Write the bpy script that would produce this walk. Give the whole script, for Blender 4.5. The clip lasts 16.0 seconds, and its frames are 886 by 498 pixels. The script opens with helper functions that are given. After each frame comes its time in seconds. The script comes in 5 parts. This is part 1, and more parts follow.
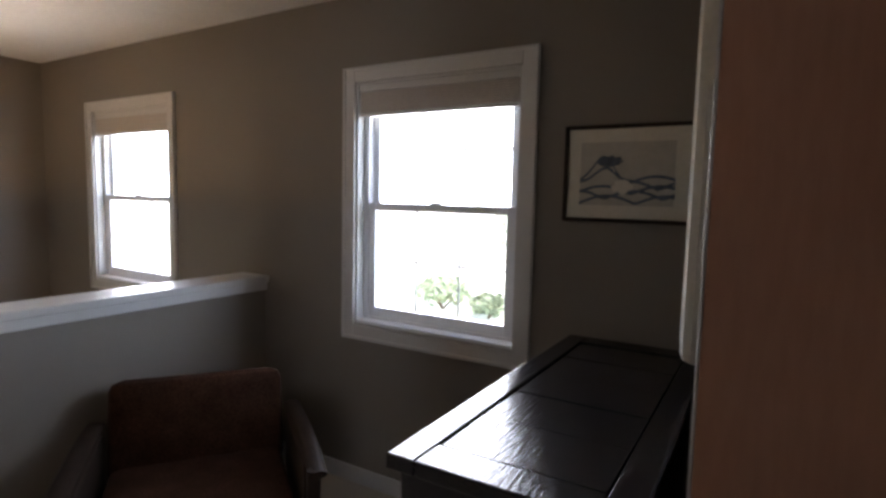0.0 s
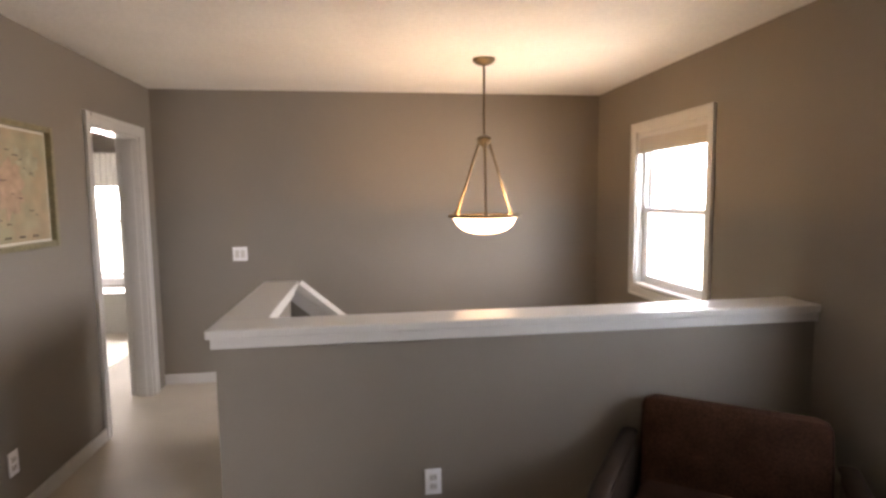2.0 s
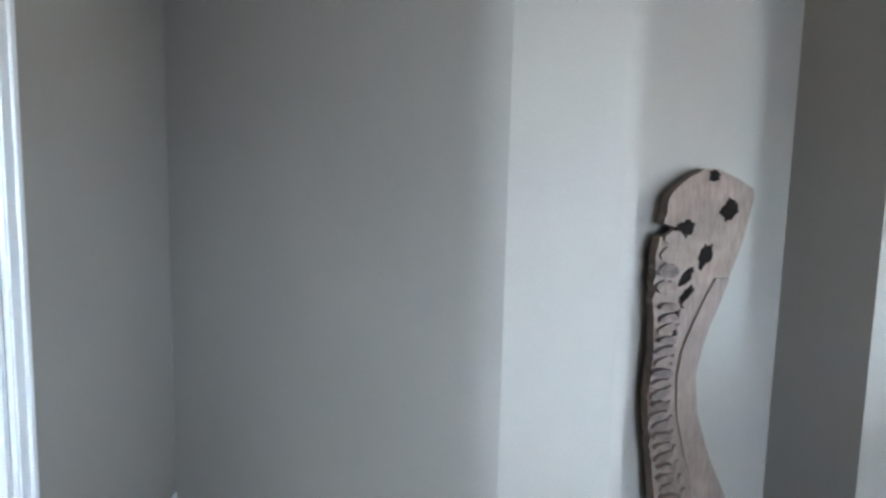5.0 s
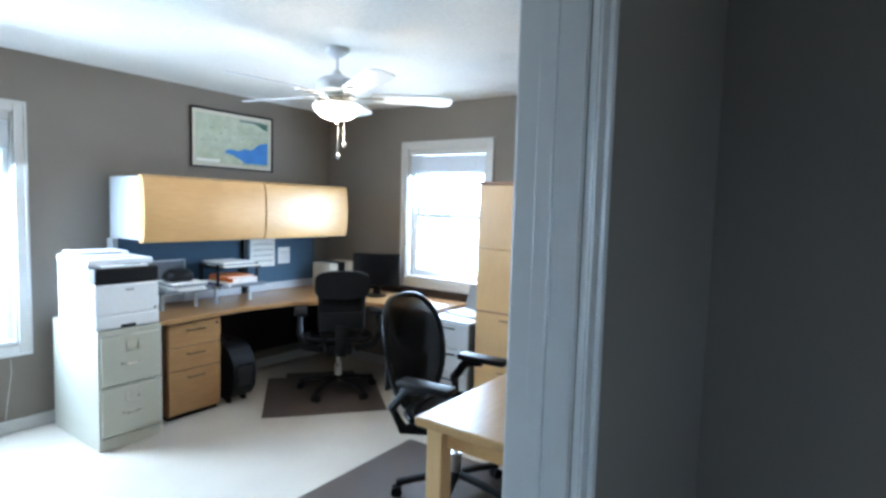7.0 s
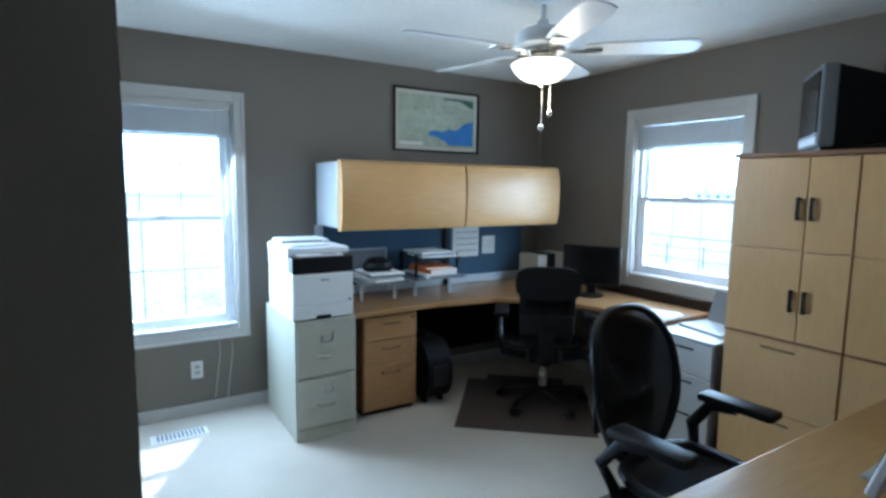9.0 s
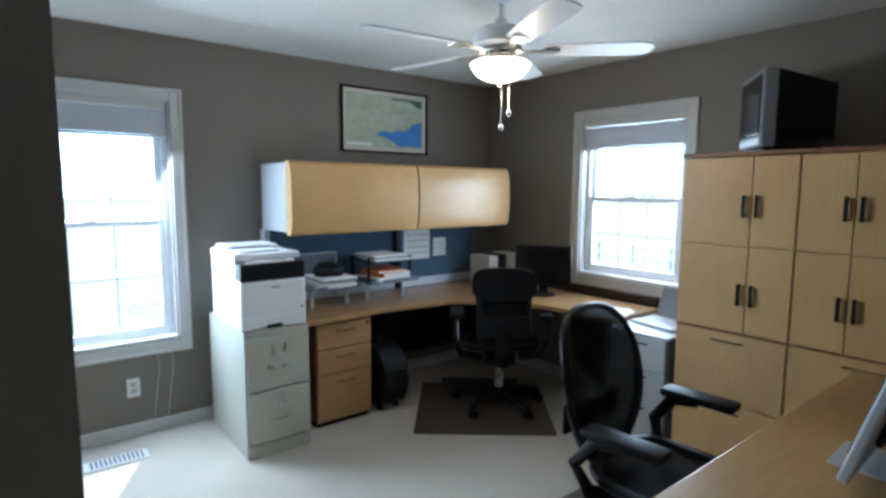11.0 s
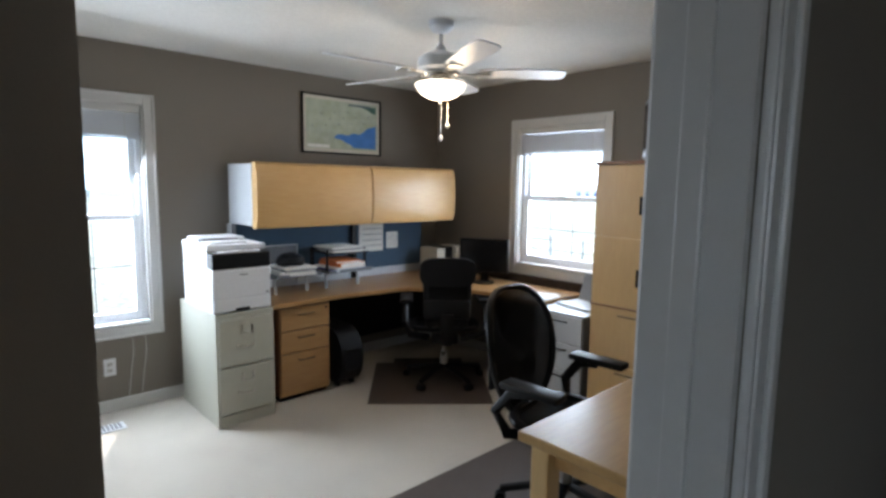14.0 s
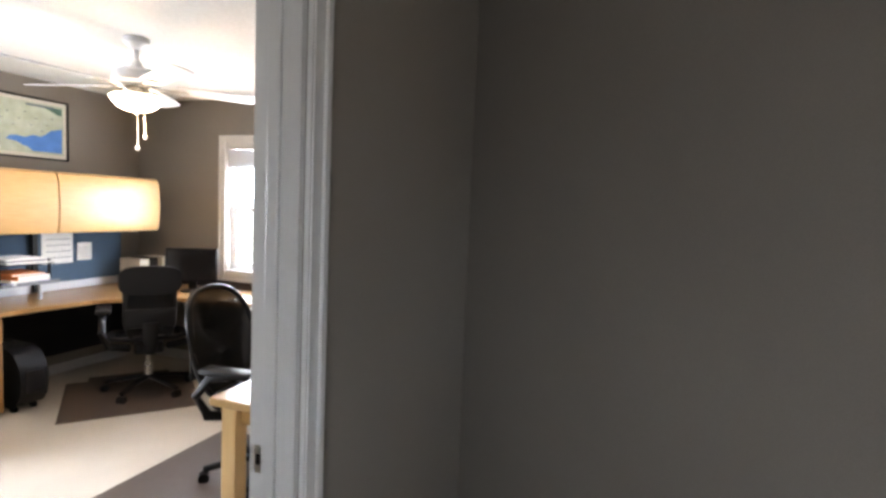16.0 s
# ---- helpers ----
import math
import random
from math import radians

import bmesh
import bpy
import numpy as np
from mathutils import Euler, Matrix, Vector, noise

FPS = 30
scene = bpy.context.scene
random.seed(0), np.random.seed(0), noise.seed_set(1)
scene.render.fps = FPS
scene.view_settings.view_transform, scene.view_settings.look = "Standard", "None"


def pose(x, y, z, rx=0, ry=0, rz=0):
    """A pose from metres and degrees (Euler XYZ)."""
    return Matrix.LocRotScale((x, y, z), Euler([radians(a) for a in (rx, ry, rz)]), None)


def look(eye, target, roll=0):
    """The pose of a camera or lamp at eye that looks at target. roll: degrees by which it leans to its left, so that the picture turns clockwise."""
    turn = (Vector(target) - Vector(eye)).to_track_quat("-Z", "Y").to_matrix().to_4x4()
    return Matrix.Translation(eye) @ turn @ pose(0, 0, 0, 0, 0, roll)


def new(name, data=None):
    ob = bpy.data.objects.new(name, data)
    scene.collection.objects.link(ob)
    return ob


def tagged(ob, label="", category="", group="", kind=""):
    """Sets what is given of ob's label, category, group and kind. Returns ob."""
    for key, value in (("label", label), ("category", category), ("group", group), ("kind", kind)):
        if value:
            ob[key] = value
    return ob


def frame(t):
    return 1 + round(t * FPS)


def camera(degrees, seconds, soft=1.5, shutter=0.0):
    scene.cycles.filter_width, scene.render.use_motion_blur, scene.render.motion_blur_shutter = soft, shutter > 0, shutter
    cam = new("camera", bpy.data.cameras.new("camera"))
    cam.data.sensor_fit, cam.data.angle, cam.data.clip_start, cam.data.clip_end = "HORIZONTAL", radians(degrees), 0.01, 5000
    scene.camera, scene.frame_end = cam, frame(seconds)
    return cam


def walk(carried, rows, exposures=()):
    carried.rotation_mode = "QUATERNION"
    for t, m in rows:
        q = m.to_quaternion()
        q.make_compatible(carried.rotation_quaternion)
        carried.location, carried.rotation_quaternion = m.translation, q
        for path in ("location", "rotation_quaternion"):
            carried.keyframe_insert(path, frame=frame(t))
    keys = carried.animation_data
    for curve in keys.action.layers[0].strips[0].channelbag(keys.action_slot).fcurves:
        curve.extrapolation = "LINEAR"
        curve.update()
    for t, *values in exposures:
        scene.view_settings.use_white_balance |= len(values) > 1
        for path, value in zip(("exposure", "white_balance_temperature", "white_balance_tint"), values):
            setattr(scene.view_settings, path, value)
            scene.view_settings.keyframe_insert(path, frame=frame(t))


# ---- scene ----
cam = camera(78.0, 16.0, soft=3.0)
PATH = [
    (0, (0.218, 0.574, 1.478), (1.929, 1.592, 1.292), 1.32),
    (0.5, (0.054, 0.621, 1.518), (1.564, 1.918, 1.317), 0.81),
    (1, (0.061, 0.663, 1.534), (1.257, 2.252, 1.323), 0.69),
    (1.5, (0.186, 0.663, 1.541), (0.906, 2.517, 1.336), -0.25),
    (2, (0.228, 0.712, 1.542), (0.507, 2.684, 1.355), -0.67),
    (2.5, (-0.058, 0.892, 1.552), (-0.042, 2.883, 1.364), 0.50),
    (3, (-0.144, 1.009, 1.555), (-0.544, 2.960, 1.365), 1.01),
    (3.5, (-0.138, 1.112, 1.535), (-1.088, 2.862, 1.355), 1.41),
    (4, (-0.072, 1.073, 1.526), (-1.500, 2.462, 1.350), 1.10),
    (4.5, (-0.064, 1.064, 1.545), (-1.828, 1.985, 1.339), 1.42),
    (5, (0.068, 0.956, 1.526), (-1.887, 1.329, 1.328), 1.35),
    (5.2, (-0.000, 0.880, 1.509), (-1.982, 1.107, 1.361), 1.41),
    (7.5, (-0.589, 0.484, 1.545), (-1.995, -0.924, 1.347), 0.89),
    (8, (-0.764, 0.399, 1.552), (-1.985, -1.171, 1.340), 0.34),
    (8.5, (-0.860, 0.240, 1.522), (-1.964, -1.415, 1.311), 0.14),
    (9, (-0.970, 0.128, 1.539), (-2.019, -1.559, 1.309), 0.73),
    (9.5, (-0.958, -0.020, 1.541), (-2.089, -1.652, 1.303), 1.21),
    (10, (-0.943, -0.041, 1.515), (-2.173, -1.605, 1.309), 0.46),
    (12.5, (-0.873, 0.202, 1.563), (-2.097, -1.359, 1.309), 0.10),
    (13, (-0.839, 0.267, 1.557), (-2.035, -1.317, 1.312), 0.53),
    (13.5, (-0.736, 0.319, 1.556), (-2.002, -1.210, 1.313), 0.28),
    (14, (-0.656, 0.409, 1.560), (-2.010, -1.045, 1.326), 0.85),
    (14.5, (-0.583, 0.520, 1.569), (-2.058, -0.808, 1.326), 0.36),
    (15, (-0.436, 0.724, 1.541), (-2.037, -0.453, 1.315), 0.14),
    (15.5, (-0.457, 0.756, 1.553), (-2.187, -0.221, 1.323), -0.33),
    (16, (-0.313, 0.876, 1.543), (-2.197, 0.220, 1.393), 2.30),
]
EXPOSURES = [(0.0, 1.05, 7500, 27), (1.0, 1.0, 7800, 29), (1.5, 1.35, 8400, 30), (2.0, 1.9, 8900, 31), (2.5, 2.0, 8500, 30), (3.0, 1.95, 7900, 24), (3.5, 2.3, 7000, 17), (4.0, 2.65, 6300, 13), (5.0, 3.15, 6000, 12), (6.2, 1.7, 5750, 9), (7.5, 0.9, 5600, 6), (8.5, 0.35, 5500, 4), (9.0, 0.15, 5300, 3), (10.0, 0.05, 5350, 3), (12.5, 0.2, 6600, 14), (13.5, 0.15, 6700, 14), (14.0, 0.0, 6700, 14), (14.5, -0.05, 6700, 15), (15.2, 0.5, 6800, 15), (16.0, 1.45, 7500, 21)]
walk(cam, [(t, look(e, g, r)) for t, e, g, r in PATH], EXPOSURES)

# ---- world and light ----
world = bpy.data.worlds.new("daylight")
scene.world = world
world.use_nodes = True
wn = world.node_tree.nodes
sky = wn.new("ShaderNodeTexSky")
sky.sky_type, sky.sun_disc = "NISHITA", False
sky.sun_elevation, sky.sun_rotation = radians(55), radians(207)
world.node_tree.links.new(sky.outputs[0], wn["Background"].inputs[0])
wn["Background"].inputs[1].default_value = 0.15


def lamp(name, kind, energy, color, m, **extra):
    data = bpy.data.lights.new(name, kind)
    data.energy, data.color = energy, color
    for key, value in extra.items():
        if key == "size":
            data.size = value
        elif key == "size_y":
            data.shape, data.size_y = "RECTANGLE", value
        elif key == "spread":
            data.spread = value
        elif key == "angle":
            data.angle = value
        elif key == "radius":
            data.shadow_soft_size = value
    ob = new(name, data)
    ob.matrix_world = m
    return ob


lamp("sun", "SUN", 5.0, (1.0, 0.95, 0.88), look((0, 0, 30), (0.26, 0.51, 30 - 0.82)), angle=radians(0.6))

# ---- materials ----
def mat(name, color, rough=0.6, metal=0.0, grain=0.0, scale=60.0, bump=0.0, blotch=0.0, bscale=3.0, stretch=None, color2=None, coat=0.0, rnd=0.0, alpha=1.0, spec=0.5, rvar=0.08):
    m = bpy.data.materials.new(name)
    m.use_nodes = True
    nt = m.node_tree
    b = nt.nodes["Principled BSDF"]
    b.inputs["Roughness"].default_value = rough
    b.inputs["Metallic"].default_value = metal
    b.inputs["Specular IOR Level"].default_value = spec
    b.inputs["Coat Weight"].default_value = coat
    b.inputs["Coat Roughness"].default_value = 0.2
    b.inputs["Alpha"].default_value = alpha
    co = nt.nodes.new("ShaderNodeTexCoord")
    mp = nt.nodes.new("ShaderNodeMapping")
    nt.links.new(co.outputs["Object"], mp.inputs["Vector"])
    if stretch:
        mp.inputs["Scale"].default_value = stretch
    fine = nt.nodes.new("ShaderNodeTexNoise")
    fine.inputs["Scale"].default_value, fine.inputs["Detail"].default_value = scale, 6
    nt.links.new(mp.outputs[0], fine.inputs["Vector"])
    wide = nt.nodes.new("ShaderNodeTexNoise")
    wide.inputs["Scale"].default_value, wide.inputs["Detail"].default_value = bscale, 3
    nt.links.new(co.outputs["Object"], wide.inputs["Vector"])
    c2 = color2 or tuple(min(1, v * (1 + grain)) for v in color)
    c1 = color if color2 else tuple(v * (1 - grain) for v in color)
    ramp = nt.nodes.new("ShaderNodeValToRGB")
    ramp.color_ramp.elements[0].position, ramp.color_ramp.elements[1].position = 0.35, 0.65
    ramp.color_ramp.elements[0].color, ramp.color_ramp.elements[1].color = (*c1, 1), (*c2, 1)
    nt.links.new(fine.outputs["Fac"], ramp.inputs["Fac"])
    hsv = nt.nodes.new("ShaderNodeHueSaturation")
    nt.links.new(ramp.outputs["Color"], hsv.inputs["Color"])
    mr = nt.nodes.new("ShaderNodeMapRange")
    mr.inputs["From Min"].default_value, mr.inputs["From Max"].default_value = 0.3, 0.7
    mr.inputs["To Min"].default_value, mr.inputs["To Max"].default_value = 1 - blotch, 1 + blotch
    nt.links.new(wide.outputs["Fac"], mr.inputs["Value"])
    out = mr.outputs[0]
    if rnd:
        oi = nt.nodes.new("ShaderNodeObjectInfo")
        m2 = nt.nodes.new("ShaderNodeMapRange")
        m2.inputs["To Min"].default_value, m2.inputs["To Max"].default_value = 1 - rnd, 1 + rnd
        nt.links.new(oi.outputs["Random"], m2.inputs["Value"])
        mul = nt.nodes.new("ShaderNodeMath")
        mul.operation = "MULTIPLY"
        nt.links.new(out, mul.inputs[0])
        nt.links.new(m2.outputs[0], mul.inputs[1])
        out = mul.outputs[0]
    nt.links.new(out, hsv.inputs["Value"])
    nt.links.new(hsv.outputs["Color"], b.inputs["Base Color"])
    if bump:
        bp = nt.nodes.new("ShaderNodeBump")
        bp.inputs["Strength"].default_value, bp.inputs["Distance"].default_value = bump, 0.004
        nt.links.new(fine.outputs["Fac"], bp.inputs["Height"])
        nt.links.new(bp.outputs[0], b.inputs["Normal"])
    rr = nt.nodes.new("ShaderNodeMapRange")
    rr.inputs["To Min"].default_value, rr.inputs["To Max"].default_value = max(0.02, rough - rvar), min(1, rough + rvar)
    nt.links.new(wide.outputs["Fac"], rr.inputs["Value"])
    nt.links.new(rr.outputs[0], b.inputs["Roughness"])
    return m


def glow(name, color, strength):
    m = bpy.data.materials.new(name)
    m.use_nodes = True
    b = m.node_tree.nodes["Principled BSDF"]
    b.inputs["Base Color"].default_value = (0.8, 0.78, 0.72, 1)
    b.inputs["Emission Color"].default_value, b.inputs["Emission Strength"].default_value = (*color, 1), strength
    return m


def glass(name):
    m = bpy.data.materials.new(name)
    m.use_nodes = True
    nt = m.node_tree
    for n in list(nt.nodes):
        if n.type == "BSDF_PRINCIPLED":
            nt.nodes.remove(n)
    out = next(n for n in nt.nodes if n.type == "OUTPUT_MATERIAL")
    tr, gl, mx = (nt.nodes.new(k) for k in ("ShaderNodeBsdfTransparent", "ShaderNodeBsdfGlossy", "ShaderNodeMixShader"))
    gl.inputs["Roughness"].default_value = 0.02
    mx.inputs[0].default_value = 0.06
    nt.links.new(tr.outputs[0], mx.inputs[1])
    nt.links.new(gl.outputs[0], mx.inputs[2])
    nt.links.new(mx.outputs[0], out.inputs[0])
    return m


WALL = mat("taupe_paint", (0.2, 0.175, 0.146), 0.75, grain=0.03, scale=220, bump=0.25, blotch=0.03)
CEIL = mat("ceiling_paint", (0.74, 0.72, 0.68), 0.9, grain=0.04, scale=45, bump=0.7, blotch=0.03)
TRIM = mat("white_trim_paint", (0.53, 0.52, 0.5), 0.3, grain=0.015, scale=30, bump=0.04, blotch=0.01, rvar=0.015)
VINYL = mat("white_vinyl", (0.8, 0.82, 0.85), 0.3, grain=0.02, scale=30)
CARPET = mat("beige_carpet", (0.5, 0.455, 0.39), 0.95, grain=0.22, scale=260, bump=0.9, blotch=0.07, bscale=2.2)
MAPLE = mat("honey_maple", (0.55, 0.32, 0.12), 0.42, scale=9, stretch=(1.0, 7.0, 7.0), color2=(0.58, 0.35, 0.14), blotch=0.05, coat=0.2)
MAPLEV = mat("honey_maple_upright", (0.56, 0.35, 0.147), 0.36, scale=9, stretch=(7.0, 7.0, 1.0), color2=(0.59, 0.375, 0.163), blotch=0.05, rnd=0.05, coat=0.2)
TABLEWOOD = mat("satin_maple_top", (0.42, 0.25, 0.1), 0.34, scale=9, stretch=(1.0, 7.0, 7.0), color2=(0.47, 0.285, 0.115), blotch=0.05, bump=0.05, coat=0.15)
CHERRY = mat("brown_edge_wood", (0.2, 0.09, 0.04), 0.4, grain=0.15, scale=20)
OAK = mat("tan_oak_laminate", (0.31, 0.165, 0.065), 0.35, scale=10, stretch=(1, 8, 8), color2=(0.35, 0.195, 0.08), blotch=0.06, coat=0.2)
DARKWOOD = mat("ebony_stained_wood", (0.007, 0.006, 0.007), 0.17, scale=14, stretch=(1, 9, 9), color2=(0.014, 0.011, 0.012), bump=0.35, coat=0.0, rvar=0.04, spec=0.4)
WALNUT = mat("dark_walnut", (0.026, 0.015, 0.01), 0.5, grain=0.25, scale=25, spec=0.25)
VELVET = mat("brown_velvet", (0.055, 0.026, 0.017), 0.9, spec=0.05, grain=0.3, scale=120, bump=0.5, blotch=0.3, bscale=9)
BLACK = mat("black_plastic", (0.007, 0.007, 0.008), 0.45, grain=0.1, scale=80, bump=0.1, spec=0.18)
MESH = mat("black_mesh_weave", (0.01, 0.01, 0.011), 0.85, grain=0.3, scale=400, bump=0.5, alpha=0.95, spec=0.15)
GLOSSBLACK = mat("glossy_black", (0.01, 0.01, 0.012), 0.18)
PUTTY = mat("putty_enamel_steel", (0.46, 0.455, 0.385), 0.4, grain=0.02, scale=120, bump=0.08, blotch=0.04)
SILVER = mat("silver_enamel_steel", (0.5, 0.52, 0.54), 0.35, metal=0.3, grain=0.03, scale=90, blotch=0.04)
CHROME = mat("brushed_nickel", (0.6, 0.58, 0.54), 0.28, metal=1.0, grain=0.05, scale=60)
BRONZE = mat("bronzed_metal", (0.13, 0.095, 0.06), 0.4, metal=0.9, grain=0.15, scale=40)
WHITEP = mat("white_plastic", (0.74, 0.75, 0.77), 0.38, grain=0.02, scale=60)
GREYP = mat("grey_plastic", (0.17, 0.18, 0.2), 0.45, grain=0.05, scale=60)
PAPER = mat("white_paper", (0.78, 0.77, 0.73), 0.8, grain=0.03, scale=40, rnd=0.08)
ORANGE = mat("orange_card", (0.7, 0.2, 0.05), 0.6, grain=0.05, scale=40)
BLUEBOOK = mat("blue_card", (0.05, 0.09, 0.3), 0.5, grain=0.05, scale=40)
TACK = mat("blue_grey_fabric", (0.055, 0.1, 0.155), 0.9, grain=0.2, scale=300, bump=0.4, blotch=0.05)
MATM = mat("brown_chair_mat", (0.085, 0.064, 0.054), 0.5, grain=0.12, scale=180, bump=0.4, blotch=0.1, spec=0.3)
GLASS = glass("window_glass")
BOWL = glow("lit_frosted_glass", (1.0, 0.8, 0.55), 2.2)
FANBOWL = glow("lit_fan_glass", (1.0, 0.88, 0.7), 4.0)
SHADE = mat("tan_cellular_shade", (0.5, 0.45, 0.4), 0.9, grain=0.05, scale=80)
MUNTIN = mat("pale_muntin", (0.25, 0.27, 0.3), 0.4, grain=0.03, scale=50)
SLAT = mat("grey_white_slat", (0.6, 0.62, 0.66), 0.45, grain=0.02, scale=50)
# paler than grass: the outdoor glare is put into this colour
LAWN = mat("sunlit_lawn", (0.44, 0.45, 0.36), 0.95, grain=0.35, scale=3, blotch=0.25, bscale=0.2)
LEAF = mat("shrub_leaves", (0.2, 0.26, 0.16), 0.7, grain=0.4, scale=8, rnd=0.2)
SIDING = mat("pale_siding", (0.7, 0.72, 0.75), 0.7, grain=0.05, scale=5)
DRIFT = mat("weathered_carved_wood", (0.105, 0.07, 0.05), 0.75, scale=16, stretch=(4, 4, 1), color2=(0.15, 0.103, 0.077), bump=0.5, blotch=0.2, bscale=8)
LINK = mat("dark_carved_links", (0.09, 0.06, 0.045), 0.8, grain=0.35, scale=30, bump=0.6, blotch=0.3, bscale=20, rnd=0.25)
# brown paints the near wall end as it looks in warm shade
WARMSHADE = mat("wall_in_warm_shade", (0.43, 0.21, 0.135), 0.5, scale=8, stretch=(6, 6, 1), color2=(0.47, 0.235, 0.155), blotch=0.08)
# near-black that paints the shade inside hollows, latch hole and outlet slots
HOLE_SHADE = mat("shade_in_holes", (0.008, 0.006, 0.005), 0.95, grain=0.2, scale=40, spec=0.05)
GILT = mat("olive_gilt_frame", (0.19, 0.16, 0.085), 0.45, grain=0.2, scale=60, bump=0.2)
CREAM = mat("cream_mat_board", (0.62, 0.58, 0.49), 0.8, grain=0.03, scale=60)
TAN = mat("aged_map_paper", (0.36, 0.26, 0.165), 0.8, scale=7, color2=(0.3, 0.275, 0.18), blotch=0.14, bscale=10)
UPLAND = mat("map_upland_green", (0.06, 0.14, 0.11), 0.7, grain=0.15, scale=20)
SAGE = mat("pale_green_map", (0.4, 0.43, 0.31), 0.7, scale=14, color2=(0.46, 0.5, 0.4), blotch=0.12, bscale=9)
REGION_A = mat("map_region_sage", (0.31, 0.285, 0.195), 0.8, grain=0.12, scale=25, blotch=0.15, bscale=18)
REGION_B = mat("map_region_pink", (0.38, 0.26, 0.18), 0.8, grain=0.12, scale=25, blotch=0.15, bscale=18)
SKYGLOW = glow("glowing_sky_backdrop", (0.48, 0.72, 1.0), 5.5)
SEA = mat("map_sea_blue", (0.05, 0.2, 0.55), 0.6, grain=0.08, scale=10)
INK = mat("slate_ink", (0.1, 0.13, 0.17), 0.8, grain=0.2, scale=30)
PALEINK = mat("print_paper", (0.45, 0.42, 0.36), 0.8, grain=0.05, scale=30)
SHRUBBARK = mat("shrub_stem", (0.12, 0.08, 0.05), 0.9, grain=0.3, scale=30)

# ---- mesh helpers ----
def box(bm, x0, y0, z0, x1, y1, z1, bevel=0.0, m=None):
    v = bmesh.ops.create_cube(bm, size=1.0)["verts"]
    for p in v:
        p.co = Vector(((x0 + x1) / 2 + p.co.x * abs(x1 - x0), (y0 + y1) / 2 + p.co.y * abs(y1 - y0), (z0 + z1) / 2 + p.co.z * abs(z1 - z0)))
    if bevel:
        e = list({e for p in v for e in p.link_edges})
        out = bmesh.ops.bevel(bm, geom=e, offset=bevel, segments=2, affect="EDGES", profile=0.5)
        v = list({p for f in out["faces"] for p in f.verts} | {p for p in v if p.is_valid})
    if m is not None:
        bmesh.ops.transform(bm, matrix=m, verts=v)
    return bm


def rod(bm, a, b, r, r2=None, n=12):
    a, b = Vector(a), Vector(b)
    d = b - a
    m = Matrix.Translation((a + b) / 2) @ d.to_track_quat("Z", "Y").to_matrix().to_4x4()
    bmesh.ops.create_cone(bm, cap_ends=True, segments=n, radius1=r, radius2=r if r2 is None else r2, depth=d.length, matrix=m)
    return bm


def tube(bm, pts, r, n=8, closed=False):
    """A bent tube along pts; r may be one radius or (flat half-width, half-height)."""
    ra, rb = (r, r) if not isinstance(r, tuple) else r
    pts = [Vector(p) for p in pts]
    rings = []
    k = len(pts)
    for i, p in enumerate(pts):
        a = pts[i - 1] if (i or closed) else p
        b = pts[(i + 1) % k] if (i < k - 1 or closed) else p
        q = (b - a).to_track_quat("Z", "Y").to_matrix()
        rings.append([bm.verts.new(p + q @ Vector((ra * math.cos(2 * math.pi * j / n), rb * math.sin(2 * math.pi * j / n), 0))) for j in range(n)])
    for i in range(k if closed else k - 1):
        s, t = rings[i], rings[(i + 1) % k]
        for j in range(n):
            bm.faces.new((s[j], s[(j + 1) % n], t[(j + 1) % n], t[j]))
    if not closed:
        bm.faces.new(rings[0][::-1])
        bm.faces.new(rings[-1])
    return bm


def lathe(bm, prof, n=32, m=None):
    rings = []
    for r, z in prof:
        rings.append([bm.verts.new((r * math.cos(2 * math.pi * j / n), r * math.sin(2 * math.pi * j / n), z)) for j in range(n)])
    for s, t in zip(rings, rings[1:]):
        for j in range(n):
            bm.faces.new((s[j], s[(j + 1) % n], t[(j + 1) % n], t[j]))
    bm.faces.new(rings[0][::-1])
    bm.faces.new(rings[-1])
    if m is not None:
        bmesh.ops.transform(bm, matrix=m, verts=[v for r in rings for v in r])
    return bm


def prism(bm, outline, depth, m=None):
    """Extrudes a flat outline (x, z) along y by depth."""
    a = [bm.verts.new((x, 0, z)) for x, z in outline]
    b = [bm.verts.new((x, depth, z)) for x, z in outline]
    n = len(a)
    bm.faces.new(a)
    bm.faces.new(b[::-1])
    for i in range(n):
        bm.faces.new((a[i], b[i], b[(i + 1) % n], a[(i + 1) % n]))
    if m is not None:
        bmesh.ops.transform(bm, matrix=m, verts=a + b)
    return bm


def part(name, bm, material, parent=None, label="", smooth=False):
    bmesh.ops.recalc_face_normals(bm, faces=bm.faces)
    me = bpy.data.meshes.new(name)
    bm.to_mesh(me)
    bm.free()
    me.materials.append(material)
    if smooth:
        for p in me.polygons:
            p.use_smooth = True
        me.set_sharp_from_angle(angle=radians(38))
    ob = new(name, me)
    if parent is not None:
        ob.parent = parent
    if label:
        ob["label"] = label
    return ob


def thing(name, label, category, m=None, group="", kind=""):
    ob = tagged(new(name), label, category, group, kind)
    ob.empty_display_size = 0.1
    if m is not None:
        ob.matrix_world = m
    return ob


def B(*args, **k):
    return box(bmesh.new(), *args, **k)


def structure(name, bm, material, label, category):
    return tagged(part(name, bm, material), label, category, kind="structure")


